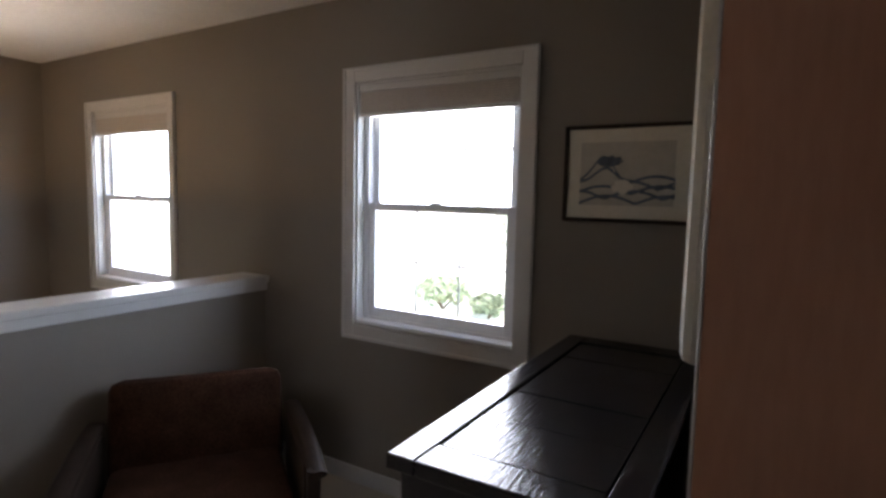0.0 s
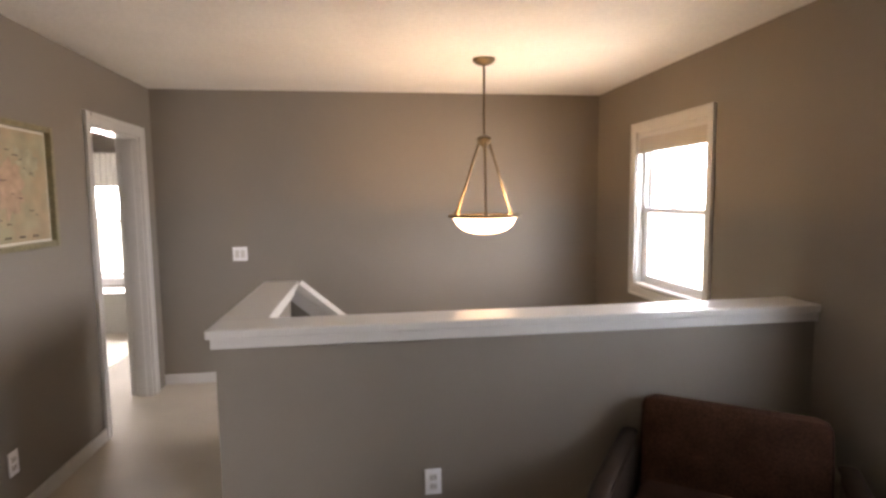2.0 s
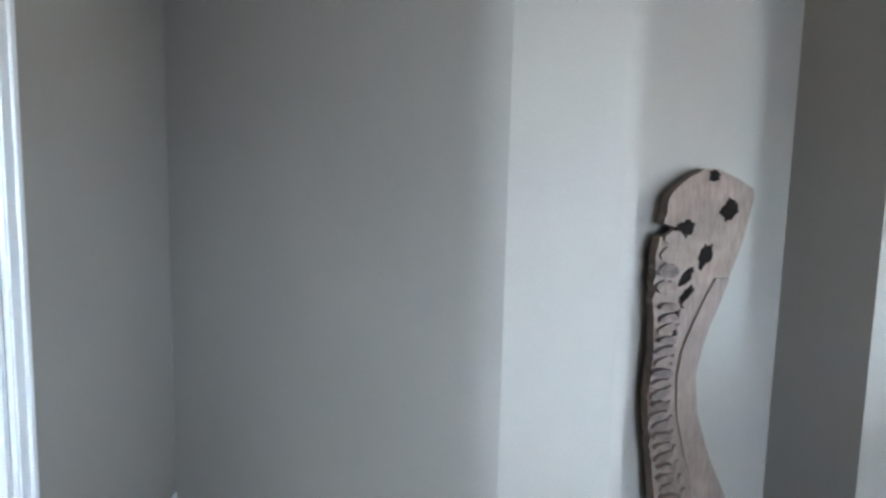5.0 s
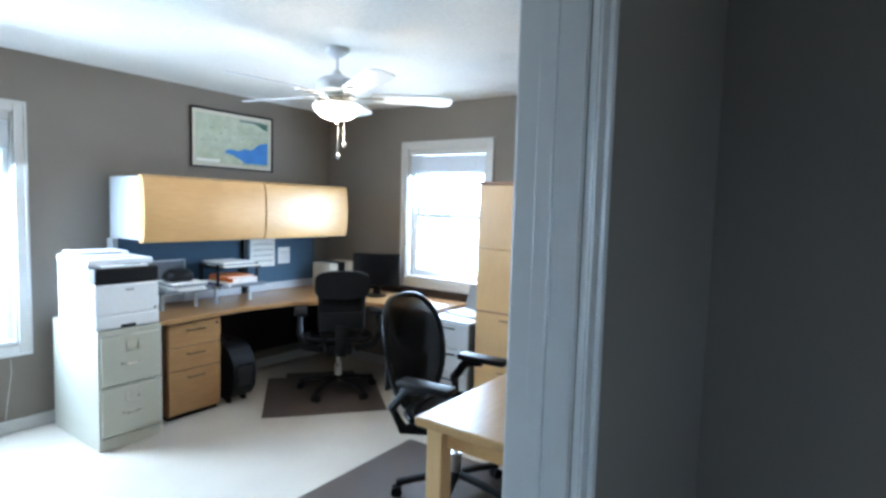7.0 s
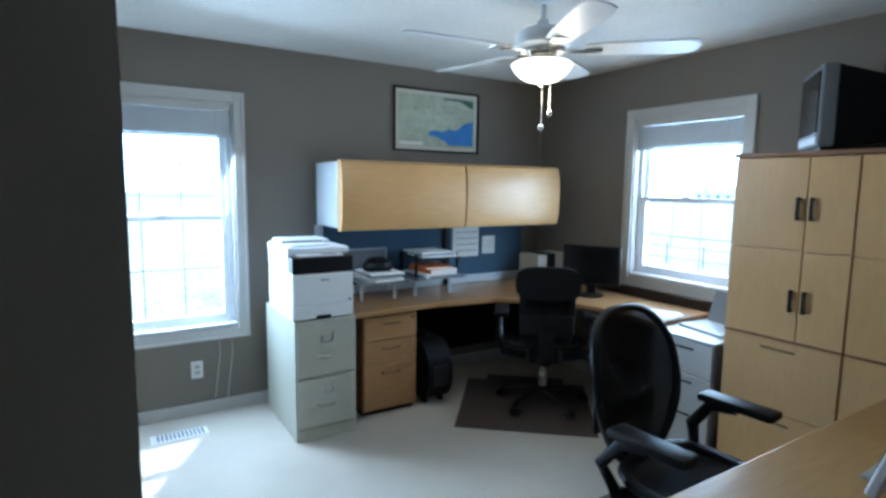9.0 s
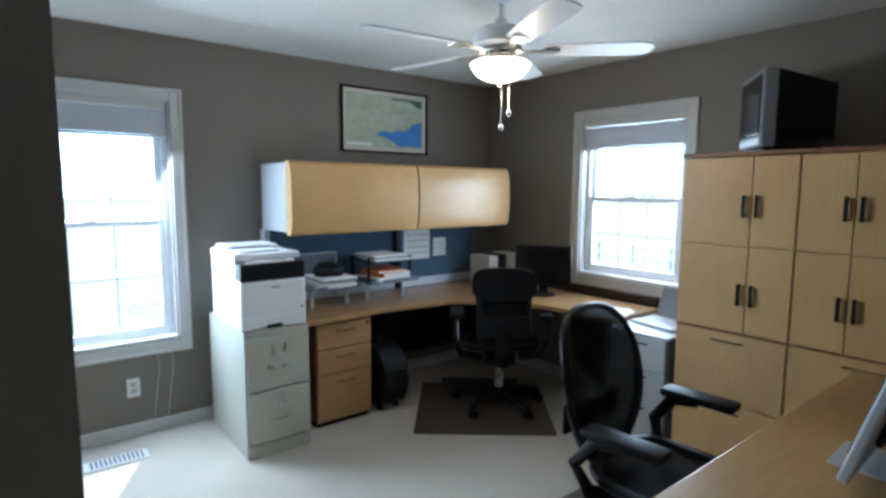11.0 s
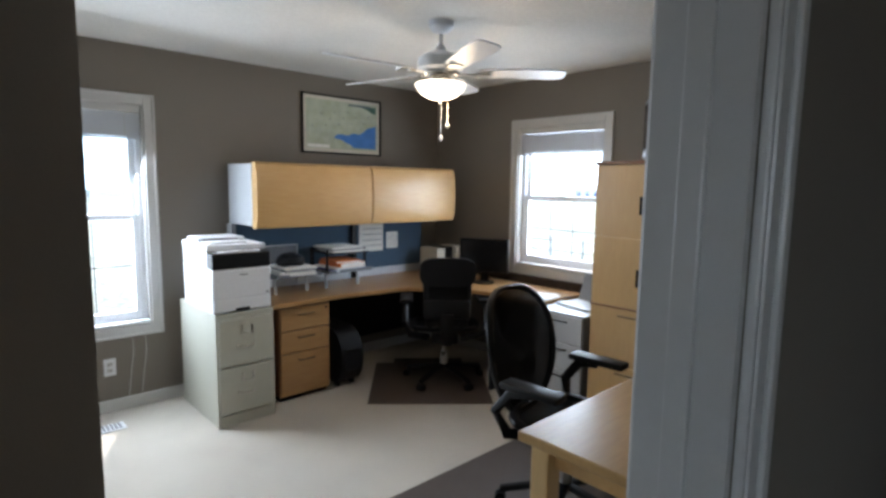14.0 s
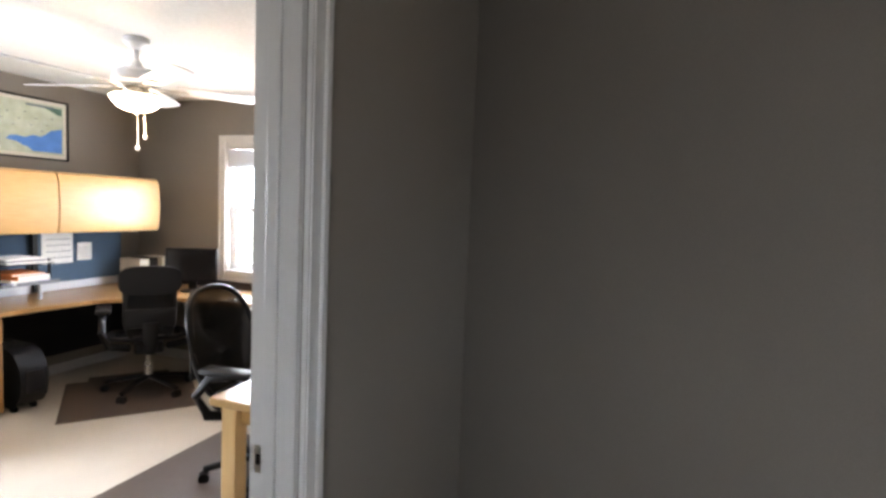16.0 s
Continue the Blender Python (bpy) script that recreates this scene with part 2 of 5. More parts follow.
def wall(name, axis, at0, at1, a0, a1, z0, z1, holes=(), label="taupe painted drywall wall"):
    """A wall along y (axis 'x', thickness at0..at1) or along x (axis 'y'), with rectangular openings (a0, a1, z0, z1)."""
    bm = bmesh.new()

    def put(p0, p1, q0, q1):
        if p1 - p0 > 1e-4 and q1 - q0 > 1e-4:
            if axis == "x":
                box(bm, at0, p0, q0, at1, p1, q1)
            else:
                box(bm, p0, at0, q0, p1, at1, q1)
    at = a0
    for h0, h1, g0, g1 in sorted(holes):
        put(at, h0, z0, z1)
        put(h0, h1, z0, g0)
        put(h0, h1, g1, z1)
        at = h1
    put(at, a1, z0, z1)
    return structure(name, bm, WALL, label, "wall")


# ---- the plan ----
XE, XW2 = 2.337, -1.47          # landing: window wall, painting wall
YF = 5.49                       # far wall of the stairwell
YD0, YD1 = 0.07, 0.19           # wall with the office doorway
XO, YO = -4.38, -3.70           # office: west and south walls
H = 2.44
CASE = 0.07
W1 = (1.40, 2.415, 0.76, 2.095)
W2 = (3.795, 4.83, 0.76, 2.095)
O1 = (-1.79, -0.78, 0.50, 2.125)
O2 = (-2.72, -1.75, 0.80, 2.115)
hole = lambda w: (w[0] + CASE, w[1] - CASE, w[2] + CASE, w[3] - CASE)

fl = bmesh.new()
box(fl, -4.6, -4.0, -0.2, 2.5, 0.13, 0.0)
box(fl, -4.6, 0.13, -0.2, 2.5, 3.08, 0.0)
box(fl, -4.6, 3.08, -0.2, -0.25, 8.15, 0.0)
structure("floor", fl, CARPET, "beige cut-pile carpet over landing and rooms", "floor")
structure("ceiling", B(-4.6, -4.0, H, 2.5, 8.15, H + 0.15), CEIL, "white knockdown textured ceiling", "ceiling")
wall("wall_east", "x", XE, XE + 0.15, YD0, YF + 0.15, -2.8, H, (hole(W1), hole(W2)))
wall("wall_north", "y", YF, YF + 0.15, XW2 - 0.12, XE, -2.8, H)
DOOR2 = (4.47, 5.23, 0.0, 2.03)
wall("wall_painting", "x", XW2 - 0.12, XW2, 2.76, YF, 0.0, H, (DOOR2,))
structure("wall_niche", B(-2.0, 1.74, 0, -1.88, 2.88, H), WALL, "taupe wall at the back of a shallow niche", "wall")
structure("wall_niche_side", B(-1.88, 2.76, 0, XW2 - 0.12, 2.88, H), WALL, "taupe return wall beside the niche", "wall")
ang = bmesh.new()
foot = [(-2.62, YD1), (-1.35, 1.40), (-1.28, 1.70), (-1.28, 1.74), (-2.75, 1.74), (-2.75, YD1)]
lo, hi = [ang.verts.new((x, y, 0)) for x, y in foot], [ang.verts.new((x, y, H)) for x, y in foot]
ang.faces.new(lo)
ang.faces.new(hi[::-1])
for i in range(len(foot)):
    ang.faces.new((lo[i], hi[i], hi[(i + 1) % len(foot)], lo[(i + 1) % len(foot)]))
structure("wall_angled", ang, WALL, "taupe angled wall between passage and niche", "wall")
ODOOR = (-1.345, -0.525, 0.0, 2.04)
wall("wall_office_door", "y", YD0, YD1, -4.6, 1.40, 0.0, H, (ODOOR,))
structure("wall_pier", B(1.40, YD1 - 0.12, 0, XE, 0.66, H), WALL, "taupe wall pier beside the chest", "wall")
wall("wall_south", "y", YO - 0.15, YO, -4.6, 0.5, 0.0, H, (hole(O1),))
wall("wall_west", "x", XO - 0.15, XO, YO, YD0, 0.0, H, (hole(O2),))
structure("wall_office_east", B(0.38, YO, 0, 0.5, YD0, H), WALL, "taupe office end wall", "wall")
structure("wall_closet", B(-1.03, -1.85, 0, 0.38, -1.73, H), WALL, "taupe partition corner inside the office", "wall")
# room behind the painting wall
structure("wall_bedroom_west", B(-4.6, 2.88, 0, -4.48, 8.0, H), WALL, "taupe side wall of the far bedroom", "wall")
wall("wall_bedroom_north", "y", 8.0, 8.15, -4.6, -1.4, 0.0, H, ((-3.53, -2.37, 0.57, 2.03),), label="taupe window wall of the far bedroom")
structure("wall_bedroom_east", B(XW2 - 0.12, YF + 0.15, 0, XW2, 8.0, H), WALL, "taupe side wall of the far bedroom", "wall")
structure("wall_bedroom_south", B(-4.48, 2.88, 0, -1.59, 3.0, H), WALL, "taupe wall of the far bedroom", "wall")

# half wall round the stairwell
hw = bmesh.new()
box(hw, -0.39, 3.0, 0, XE, 3.13, 0.984)
box(hw, -0.39, 3.13, 0, -0.25, 4.27, 0.984)
box(hw, -0.25, 3.0, -2.8, XE, 3.12, 0.0)
structure("half_wall", hw, WALL, "taupe half wall around the open stairwell", "half wall")
cap = bmesh.new()
box(cap, -0.42, 2.965, 0.985, XE, 3.18, 1.022, bevel=0.006)
box(cap, -0.42, 3.18, 0.985, -0.205, 4.29, 1.022, bevel=0.006)
ledge = structure("half_wall_cap", cap, TRIM, "white painted ledge cap with apron on the half wall", "ledge")
for x0, y0, x1, y1 in ((-0.405, 2.982, XE, 2.998), (-0.405, 2.999, -0.392, 4.28), (-0.24, 3.165, -0.225, 4.28), (-0.225, 3.135, XE, 3.15)):
    part("apron", B(x0, y0, 0.94, x1, y1, 0.985, bevel=0.004), TRIM, ledge)
SL = math.atan2(0.25, 0.29)
slope = Matrix.Translation((-0.205, 4.2, 1.0)) @ Matrix.Rotation(SL, 4, "Y")
structure("stair_cap", box(box(bmesh.new(), 0, 0.0, -0.02, 2.6, 0.16, 0.02, bevel=0.005), 0.0, 0.02, -0.10, 2.6, 0.035, -0.02, bevel=0.003), TRIM, "white sloping ledge following the stairs down", "ledge").matrix_world = slope
structure("stair_wall", prism(bmesh.new(), [(-0.25, -2.8), (-0.25, 0.92), (-0.205, 0.96), (1.75, -0.72), (1.75, -2.8)], 0.10, Matrix.Translation((0, 4.23, 0))), WALL, "taupe sloped wall between the stair flights", "wall")
stairs = thing("stairs", "carpeted stairs going down inside the half wall", "stairs", kind="structure")
for i in range(9):
    part("step", B(-0.22 + i * 0.25, 4.33, -0.185 * (i + 1) - 0.2, 0.06 + i * 0.25, YF, -0.185 * (i + 1), bevel=0.01), CARPET, stairs)
structure("stair_floor", B(-0.25, 3.0, -2.95, XE, YF, -2.8), CARPET, "beige carpet at the foot of the stairs", "floor")
structure("wall_stairwell_west", B(-0.37, 4.27, -2.8, -0.25, YF, -0.0), WALL, "taupe wall under the landing edge", "wall")

# baseboards
def base(x0, y0, x1, y1, nx, ny):
    bm = bmesh.new()
    t = 0.013
    bx0, bx1 = min(x0, x1), max(x0, x1)
    by0, by1 = min(y0, y1), max(y0, y1)
    if nx:
        bx0, bx1 = (x0, x0 + t) if nx > 0 else (x0 - t, x0)
    else:
        by0, by1 = (y0, y0 + t) if ny > 0 else (y0 - t, y0)
    box(bm, bx0, by0, 0.0, bx1, by1, 0.085, bevel=0.004)
    structure("baseboard", bm, TRIM, "white painted baseboard along the wall", "baseboard")


base(XE, 0.70, XE, 2.98, -1, 0)
base(-0.39, 3.0, XE, 3.0, 0, -1)
base(-0.39, 3.0, -0.39, 4.27, -1, 0)
base(XW2, 2.76, XW2, 4.40, 1, 0)
base(XW2, YF, -0.3, YF, 0, -1)
base(-1.88, 2.76, XW2, 2.76, 0, -1)
base(-1.88, 1.76, -1.88, 2.74, 1, 0)
base(-2.60, YD1, ODOOR[0] - CASE, YD1, 0, 1)
base(ODOOR[1] + CASE, YD1, 1.39, YD1, 0, 1)
base(1.40, YD1 + 0.02, 1.40, 0.70, -1, 0)
base(XO, YO, -1.02, YO, 0, 1)
base(-1.02, YO, 0.38, YO, 0, 1)
base(XO, YO + 0.02, XO, YD0, 1, 0)
base(-1.03, -1.73, 0.38, -1.73, 0, 1)


# door casings and jambs
def doorway(name, label, m, width, height, depth, strike=False):
    """Local x along the wall, y through it (0 near face, depth far face)."""
    d = thing(name, label, "doorway", m, kind="structure")
    for yy, s in ((0.0, -1), (depth, 1)):
        bm = bmesh.new()
        for x0, x1 in ((-0.075, 0.0), (width, width + 0.075)):
            box(bm, x0, yy, 0, x1, yy + s * 0.014, height + 0.075, bevel=0.004)
            box(bm, x0 + (0.0 if x0 < 0 else 0.05), yy + s * 0.012, 0, x0 + (0.025 if x0 < 0 else 0.075), yy + s * 0.022, height + 0.075, bevel=0.005)
            box(bm, x0 + (0.055 if x0 < 0 else 0.006), yy + s * 0.012, 0, x0 + (0.069 if x0 < 0 else 0.02), yy + s * 0.018, height, bevel=0.003)
        box(bm, 0.0, yy, height, width, yy + s * 0.014, height + 0.075, bevel=0.004)
        box(bm, 0.0, yy + s * 0.012, height + 0.05, width, yy + s * 0.022, height + 0.075, bevel=0.005)
        part("casing", bm, TRIM, d)
    bm = bmesh.new()
    box(bm, 0.0, 0.001, 0, 0.018, depth - 0.001, height)
    box(bm, width - 0.018, 0.001, 0, width, depth - 0.001, height)
    box(bm, 0.018, 0.001, height - 0.018, width - 0.018, depth - 0.001, height)
    box(bm, 0.018, depth * 0.35, 0, 0.03, depth * 0.62, height - 0.018, bevel=0.003)
    box(bm, width - 0.03, depth * 0.35, 0, width - 0.018, depth * 0.62, height - 0.018, bevel=0.003)
    part("jamb", bm, TRIM, d)
    return d


od = doorway("door_1", "white cased office doorway with a strike plate", Matrix.Translation((ODOOR[0], YD0, 0)), 0.82, 2.04, 0.12)
part("strike_plate", B(0.0175, 0.012, 0.92, 0.0205, 0.040, 0.985, bevel=0.001), CHROME, od, "nickel strike plate")
part("latch_hole", B(0.0185, 0.020, 0.94, 0.0212, 0.032, 0.965), HOLE_SHADE, od)
bd = doorway("door_2", "white cased bedroom doorway at the end of the landing", Matrix.Translation((XW2, DOOR2[0], 0)) @ Matrix.Rotation(radians(90), 4, "Z"), 0.76, 2.03, 0.12)
part("strike_plate", B(0.7385, 0.07, 0.92, 0.7425, 0.10, 0.985, bevel=0.001), CHROME, bd, "nickel strike plate")


# windows
def window(name, label, m, width, z0, z1, depth, rows, blind):
    """Local x along the wall, y outwards, z up; the origin is the middle of the casing's foot, on the wall's face."""
    w = thing(name, label, "window", m, kind="structure")
    hgt, hw_ = z1 - z0, width / 2
    bm = bmesh.new()
    for s in (-1, 1):
        box(bm, s * hw_, -0.016, 0, s * (hw_ - CASE), 0, hgt, bevel=0.004)
        box(bm, s * hw_, -0.024, 0, s * (hw_ - 0.018), -0.014, hgt, bevel=0.004)
    for a, b in ((0, CASE), (hgt - CASE, hgt)):
        box(bm, -hw_ + CASE, -0.016, a, hw_ - CASE, 0, b, bevel=0.004)
    box(bm, -hw_ + 0.018, -0.024, hgt - 0.018, hw_ - 0.018, -0.014, hgt, bevel=0.004)
    box(bm, -hw_ + 0.018, -0.024, 0, hw_ - 0.018, -0.014, 0.018, bevel=0.004)
    part("casing", bm, TRIM, w)
    iw, b0, b1 = hw_ - CASE, CASE, hgt - CASE
    bm = bmesh.new()
    for s in (-1, 1):
        box(bm, s * iw, 0.0, b0, s * (iw - 0.012), depth, b1)
    box(bm, -iw + 0.012, 0.0, b1 - 0.012, iw - 0.012, depth, b1)
    box(bm, -iw + 0.012, 0.0, b0, iw - 0.012, depth, b0 + 0.012)
    part("reveal", bm, TRIM, w)
    part("sill", B(-iw + 0.012, -0.012, b0 + 0.012, iw - 0.012, 0.05, b0 + 0.03, bevel=0.004), VINYL, w)
    iw -= 0.012
    b0, b1 = b0 + 0.012, b1 - 0.012
    mid = (b0 + b1) / 2
    bm = bmesh.new()
    for s in (-1, 1):
        box(bm, s * iw, 0.05, b0, s * (iw - 0.03), depth, b1, bevel=0.003)
    box(bm, -iw + 0.03, 0.05, b1 - 0.03, iw - 0.03, depth, b1)
    box(bm, -iw + 0.03, 0.05, b0, iw - 0.03, depth, b0 + 0.03)
    part("window_frame", bm, VINYL, w)
    for nm, y, lo, hi in (("lower_sash", 0.055, b0 + 0.03, mid + 0.018), ("upper_sash", 0.085, mid - 0.018, b1 - 0.03)):
        bm = bmesh.new()
        a = iw - 0.03
        for s in (-1, 1):
            box(bm, s * a, y, lo, s * (a - 0.038), y + 0.026, hi, bevel=0.003)
        box(bm, -a + 0.038, y, lo, a - 0.038, y + 0.026, lo + (0.05 if nm[0] == "l" else 0.036), bevel=0.003)
        box(bm, -a + 0.038, y, hi - 0.036, a - 0.038, y + 0.026, hi, bevel=0.003)
        sash = part(nm, bm, VINYL, w)
        pane = part("pane", B(-a + 0.03, y + 0.011, lo + 0.03, a - 0.03, y + 0.015, hi - 0.03), GLASS, sash)
        pane.visible_shadow = False
        lo2, hi2 = lo + 0.045, hi - 0.036
        for k in (1, 2):
            xx = -a + 0.038 + (2 * a - 0.076) * k / 3
            part("muntin", B(xx - 0.004, y + 0.016, lo2, xx + 0.004, y + 0.021, hi2), MUNTIN, sash)
        zz = (lo2 + hi2) / 2
        part("muntin", B(-a + 0.036, y + 0.0165, zz - 0.004, a - 0.036, y + 0.0205, zz + 0.004), MUNTIN, sash)
    part("sash_lock", B(-0.03, 0.045, mid + 0.016, 0.03, 0.066, mid + 0.03, bevel=0.004), VINYL, w)
    # raised blind in the head of the opening
    top = hgt - CASE - 0.012
    if blind == "cellular":
        bl = thing("cellular_shade", "tan cellular shade raised to the window head", "blind", m)
        part("headrail", B(-iw + 0.004, 0.003, top - 0.035, iw - 0.004, 0.045, top, bevel=0.004), TRIM, bl)
        for k in range(9):
            part("pleat", B(-iw + 0.006, 0.006, top - 0.045 - k * 0.0105, iw - 0.006, 0.042, top - 0.036 - k * 0.0105, bevel=0.003), SHADE, bl)
        part("bottom_rail", B(-iw + 0.005, 0.006, top - 0.15, iw - 0.005, 0.042, top - 0.132, bevel=0.004), TRIM, bl)
    else:
        bl = thing("mini_blind", "grey-white slatted blind drawn up to the window head", "blind", m)
        part("headrail", B(-iw + 0.004, 0.003, top - 0.04, iw - 0.004, 0.045, top, bevel=0.003), TRIM, bl)
        for k in range(20):
            part("slat", B(-iw + 0.006, 0.008, top - 0.054 - k * 0.0075, iw - 0.006, 0.04, top - 0.0485 - k * 0.0075), SLAT, bl)
        part("bottom_rail", B(-iw + 0.005, 0.008, top - 0.215, iw - 0.005, 0.04, top - 0.20, bevel=0.003), SLAT, bl)
        part("cord", rod(bmesh.new(), (iw - 0.1, 0.002, top - 0.04), (iw - 0.1, 0.002, top - 0.5), 0.002, n=6), TRIM, bl)
    return w


def facing(x, y, z, rz):
    return Matrix.Translation((x, y, z)) @ Matrix.Rotation(radians(rz), 4, "Z")


for nm, w in (("window_1", W1), ("window_2", W2)):
    window(nm, "white double-hung window with muntins on the landing", facing(XE, (w[0] + w[1]) / 2, w[2], -90), w[1] - w[0], w[2], w[3], 0.15, 3, "cellular")
window("window_3", "tall white double-hung office window beside the printer", facing((O1[0] + O1[1]) / 2, YO, O1[2], 180), O1[1] - O1[0], O1[2], O1[3], 0.15, 3, "mini")
window("window_4", "white double-hung office window over the desk", facing(XO, (O2[0] + O2[1]) / 2, O2[2], 90), O2[1] - O2[0], O2[2], O2[3], 0.15, 3, "mini")
window("window_5", "bright white bedroom window beyond the doorway", facing(-2.95, 8.0, 0.5, 0), 1.30, 0.5, 2.1, 0.15, 3, "cellular")

# skylight entering at the openings
SKY = (0.71, 0.855, 1.0)
EAST_SKY = (0.72, 0.86, 1.0)
for nm, e, m, sx, sy, fan in (
    ("sky_east_1", 8.5, look((XE + 0.17, 1.907, 1.4), (-1.9, 1.1, 1.0)), 0.85, 1.15, 90),
    ("sky_east_2", 14.5, look((XE + 0.17, 4.31, 1.4), (0, 4.1, 1.15)), 0.85, 1.15, 140),
    ("sky_south", 78, look((-1.285, YO - 0.17, 1.3), (-1.6, -1.6, 0.0)), 0.85, 1.45, 170),
    ("sky_west", 42, look((XO - 0.17, -2.235, 1.45), (0, -2.235, 1.1)), 0.85, 1.15, 170),
    ("sky_bedroom", 70, look((-2.95, 8.17, 1.3), (-2.95, 0, 1.0)), 1.1, 1.4, 170),
):
    lamp(nm, "AREA", e, EAST_SKY if "east" in nm else SKY, m, size=sx, size_y=sy, spread=radians(fan))

# outdoors
structure("ground", B(-300, -300, -3.2, 300, 300, -3.0), LAWN, "lawn around the house, its sun glare put into a pale colour", "ground")

# emitting ring added so the sky beyond the windows burns out to white
bm = bmesh.new()
ring = [[bm.verts.new((285 * math.cos(2 * math.pi * i / 48), 285 * math.sin(2 * math.pi * i / 48), z)) for i in range(48)] for z in (-3.0, 170.0)]
for i in range(48):
    bm.faces.new((ring[0][i], ring[0][(i + 1) % 48], ring[1][(i + 1) % 48], ring[1][i]))
structure("backdrop", bm, SKYGLOW, "glowing backdrop added to whiten the sky above the horizon", "sky")

# ---- landing: furniture and fixtures ----
def office_chair(m, label, wide, open_back=False):
    """Mesh task chair; local +y is the way it faces."""
    c = thing("office_chair", label, "chair", m, group="mesh task chairs")

    def out(u, k=1.0):
        a = 2 * math.pi * u
        s, q = math.sin(a), math.cos(a)
        w = wide * (1 - 0.36 * max(0, -q) ** 1.2)
        return Vector((math.copysign(abs(s) ** 0.72, s) * w * k, -0.26 - 0.05 * q * q - 0.06 * q, 0.735 + math.copysign(abs(q) ** 0.8, q) * 0.31 * k))
    if open_back:
        for x in (-0.155, 0.155):
            part("back_upright", tube(bmesh.new(), [(x * 0.75, -0.2, 0.47), (x, -0.28, 0.6), (x, -0.31, 0.8), (x * 1.05, -0.33, 0.96)], (0.024, 0.016), 8), BLACK, c, smooth=True)
        def rail(k):
            q = 2 * math.pi * k / 36
            return (math.copysign(abs(math.sin(q)) ** 0.55, math.sin(q)) * 0.205, 0.93 + math.copysign(abs(math.cos(q)) ** 0.6, math.cos(q)) * 0.105)
        part("head_pad", prism(bmesh.new(), [rail(k) for k in range(36)], 0.05, Matrix.Translation((0, -0.37, 0))), BLACK, c, "padded black top rail", smooth=True)
        part("back_mesh", box(bmesh.new(), -0.15, -0.325, 0.52, 0.15, -0.312, 0.86, bevel=0.004), MESH, c, "stretched black mesh")
        part("lumbar_pad", box(bmesh.new(), -0.17, -0.345, 0.58, 0.17, -0.305, 0.72, bevel=0.015), BLACK, c, smooth=True)
    else:
        part("back_frame", tube(bmesh.new(), [out(i / 40) for i in range(40)], (0.02, 0.015), 8, True), BLACK, c, smooth=True)
        bm = bmesh.new()
        rings = [[bm.verts.new(out(i / 40, k) + Vector((0, -0.035 * (1 - k * k), 0))) for i in range(40)] for k in (1.0, 0.8, 0.6, 0.4, 0.2)]
        for a, b in zip(rings, rings[1:]):
            for i in range(40):
                bm.faces.new((a[i], a[(i + 1) % 40], b[(i + 1) % 40], b[i]))
        bm.faces.new(rings[-1])
        part("back_mesh", bm, MESH, c, "stretched black mesh", smooth=True)
        part("lumbar_pad", box(bmesh.new(), -0.2, -0.335, 0.56, 0.2, -0.315, 0.68, bevel=0.008), BLACK, c)
    bm = bmesh.new()
    tube(bm, [(0, -0.36, 0.62), (0, -0.36, 0.5), (0, -0.28, 0.38), (0, -0.12, 0.36)], (0.05, 0.02), 8)
    part("back_bracket", bm, BLACK, c, smooth=True)
    def seat(u):
        a = 2 * math.pi * u
        s, q = math.sin(a), math.cos(a)
        y = 0.02 + math.copysign(abs(q) ** 0.6, q) * 0.235
        return Vector((math.copysign(abs(s) ** 0.6, s) * 0.25, y, 0.455 - 0.035 * max(0, q) ** 3 + 0.02 * max(0, -q)))
    part("seat_frame", tube(bmesh.new(), [seat(i / 36) for i in range(36)], (0.026, 0.02), 8, True), BLACK, c, smooth=True)
    bm = bmesh.new()
    r0 = [bm.verts.new(seat(i / 36)) for i in range(36)]
    r1 = [bm.verts.new(seat(i / 36) * 0.5 + Vector((0, 0.01, 0.205))) for i in range(36)]
    for i in range(36):
        bm.faces.new((r0[i], r0[(i + 1) % 36], r1[(i + 1) % 36], r1[i]))
    bm.faces.new(r1)
    part("seat_mesh", bm, MESH, c, smooth=True)
    part("tilt_box", box(bmesh.new(), -0.1, -0.16, 0.34, 0.1, 0.12, 0.42, bevel=0.015), BLACK, c)
    for s in (-1, 1):
        arm = part("armrest_post", tube(bmesh.new(), [(s * 0.13, -0.1, 0.38), (s * 0.27, -0.16, 0.42), (s * 0.31, -0.2, 0.53), (s * 0.305, -0.12, 0.635), (s * 0.3, -0.02, 0.655)], (0.022, 0.028), 8), BLACK, c, smooth=True)
        part("arm_pad", box(bmesh.new(), s * 0.30 - 0.05, -0.16, 0.655, s * 0.30 + 0.05, 0.14, 0.69, bevel=0.014), BLACK, arm, "padded black armrest", smooth=True)
    part("gas_column", rod(rod(bmesh.new(), (0, 0, 0.09), (0, 0, 0.24), 0.03), (0, 0, 0.24), (0, 0, 0.36), 0.018), CHROME, c, "steel gas column", smooth=True)
    for i in range(5):
        a = 2 * math.pi * i / 5 + 0.3
        d = Vector((math.cos(a), math.sin(a), 0))
        leg = part("leg", tube(bmesh.new(), [d * 0.02 + Vector((0, 0, 0.125)), d * 0.17 + Vector((0, 0, 0.105)), d * 0.31 + Vector((0, 0, 0.075))], (0.024, 0.018), 8), BLACK, c, smooth=True)
        n = Vector((-d.y, d.x, 0))
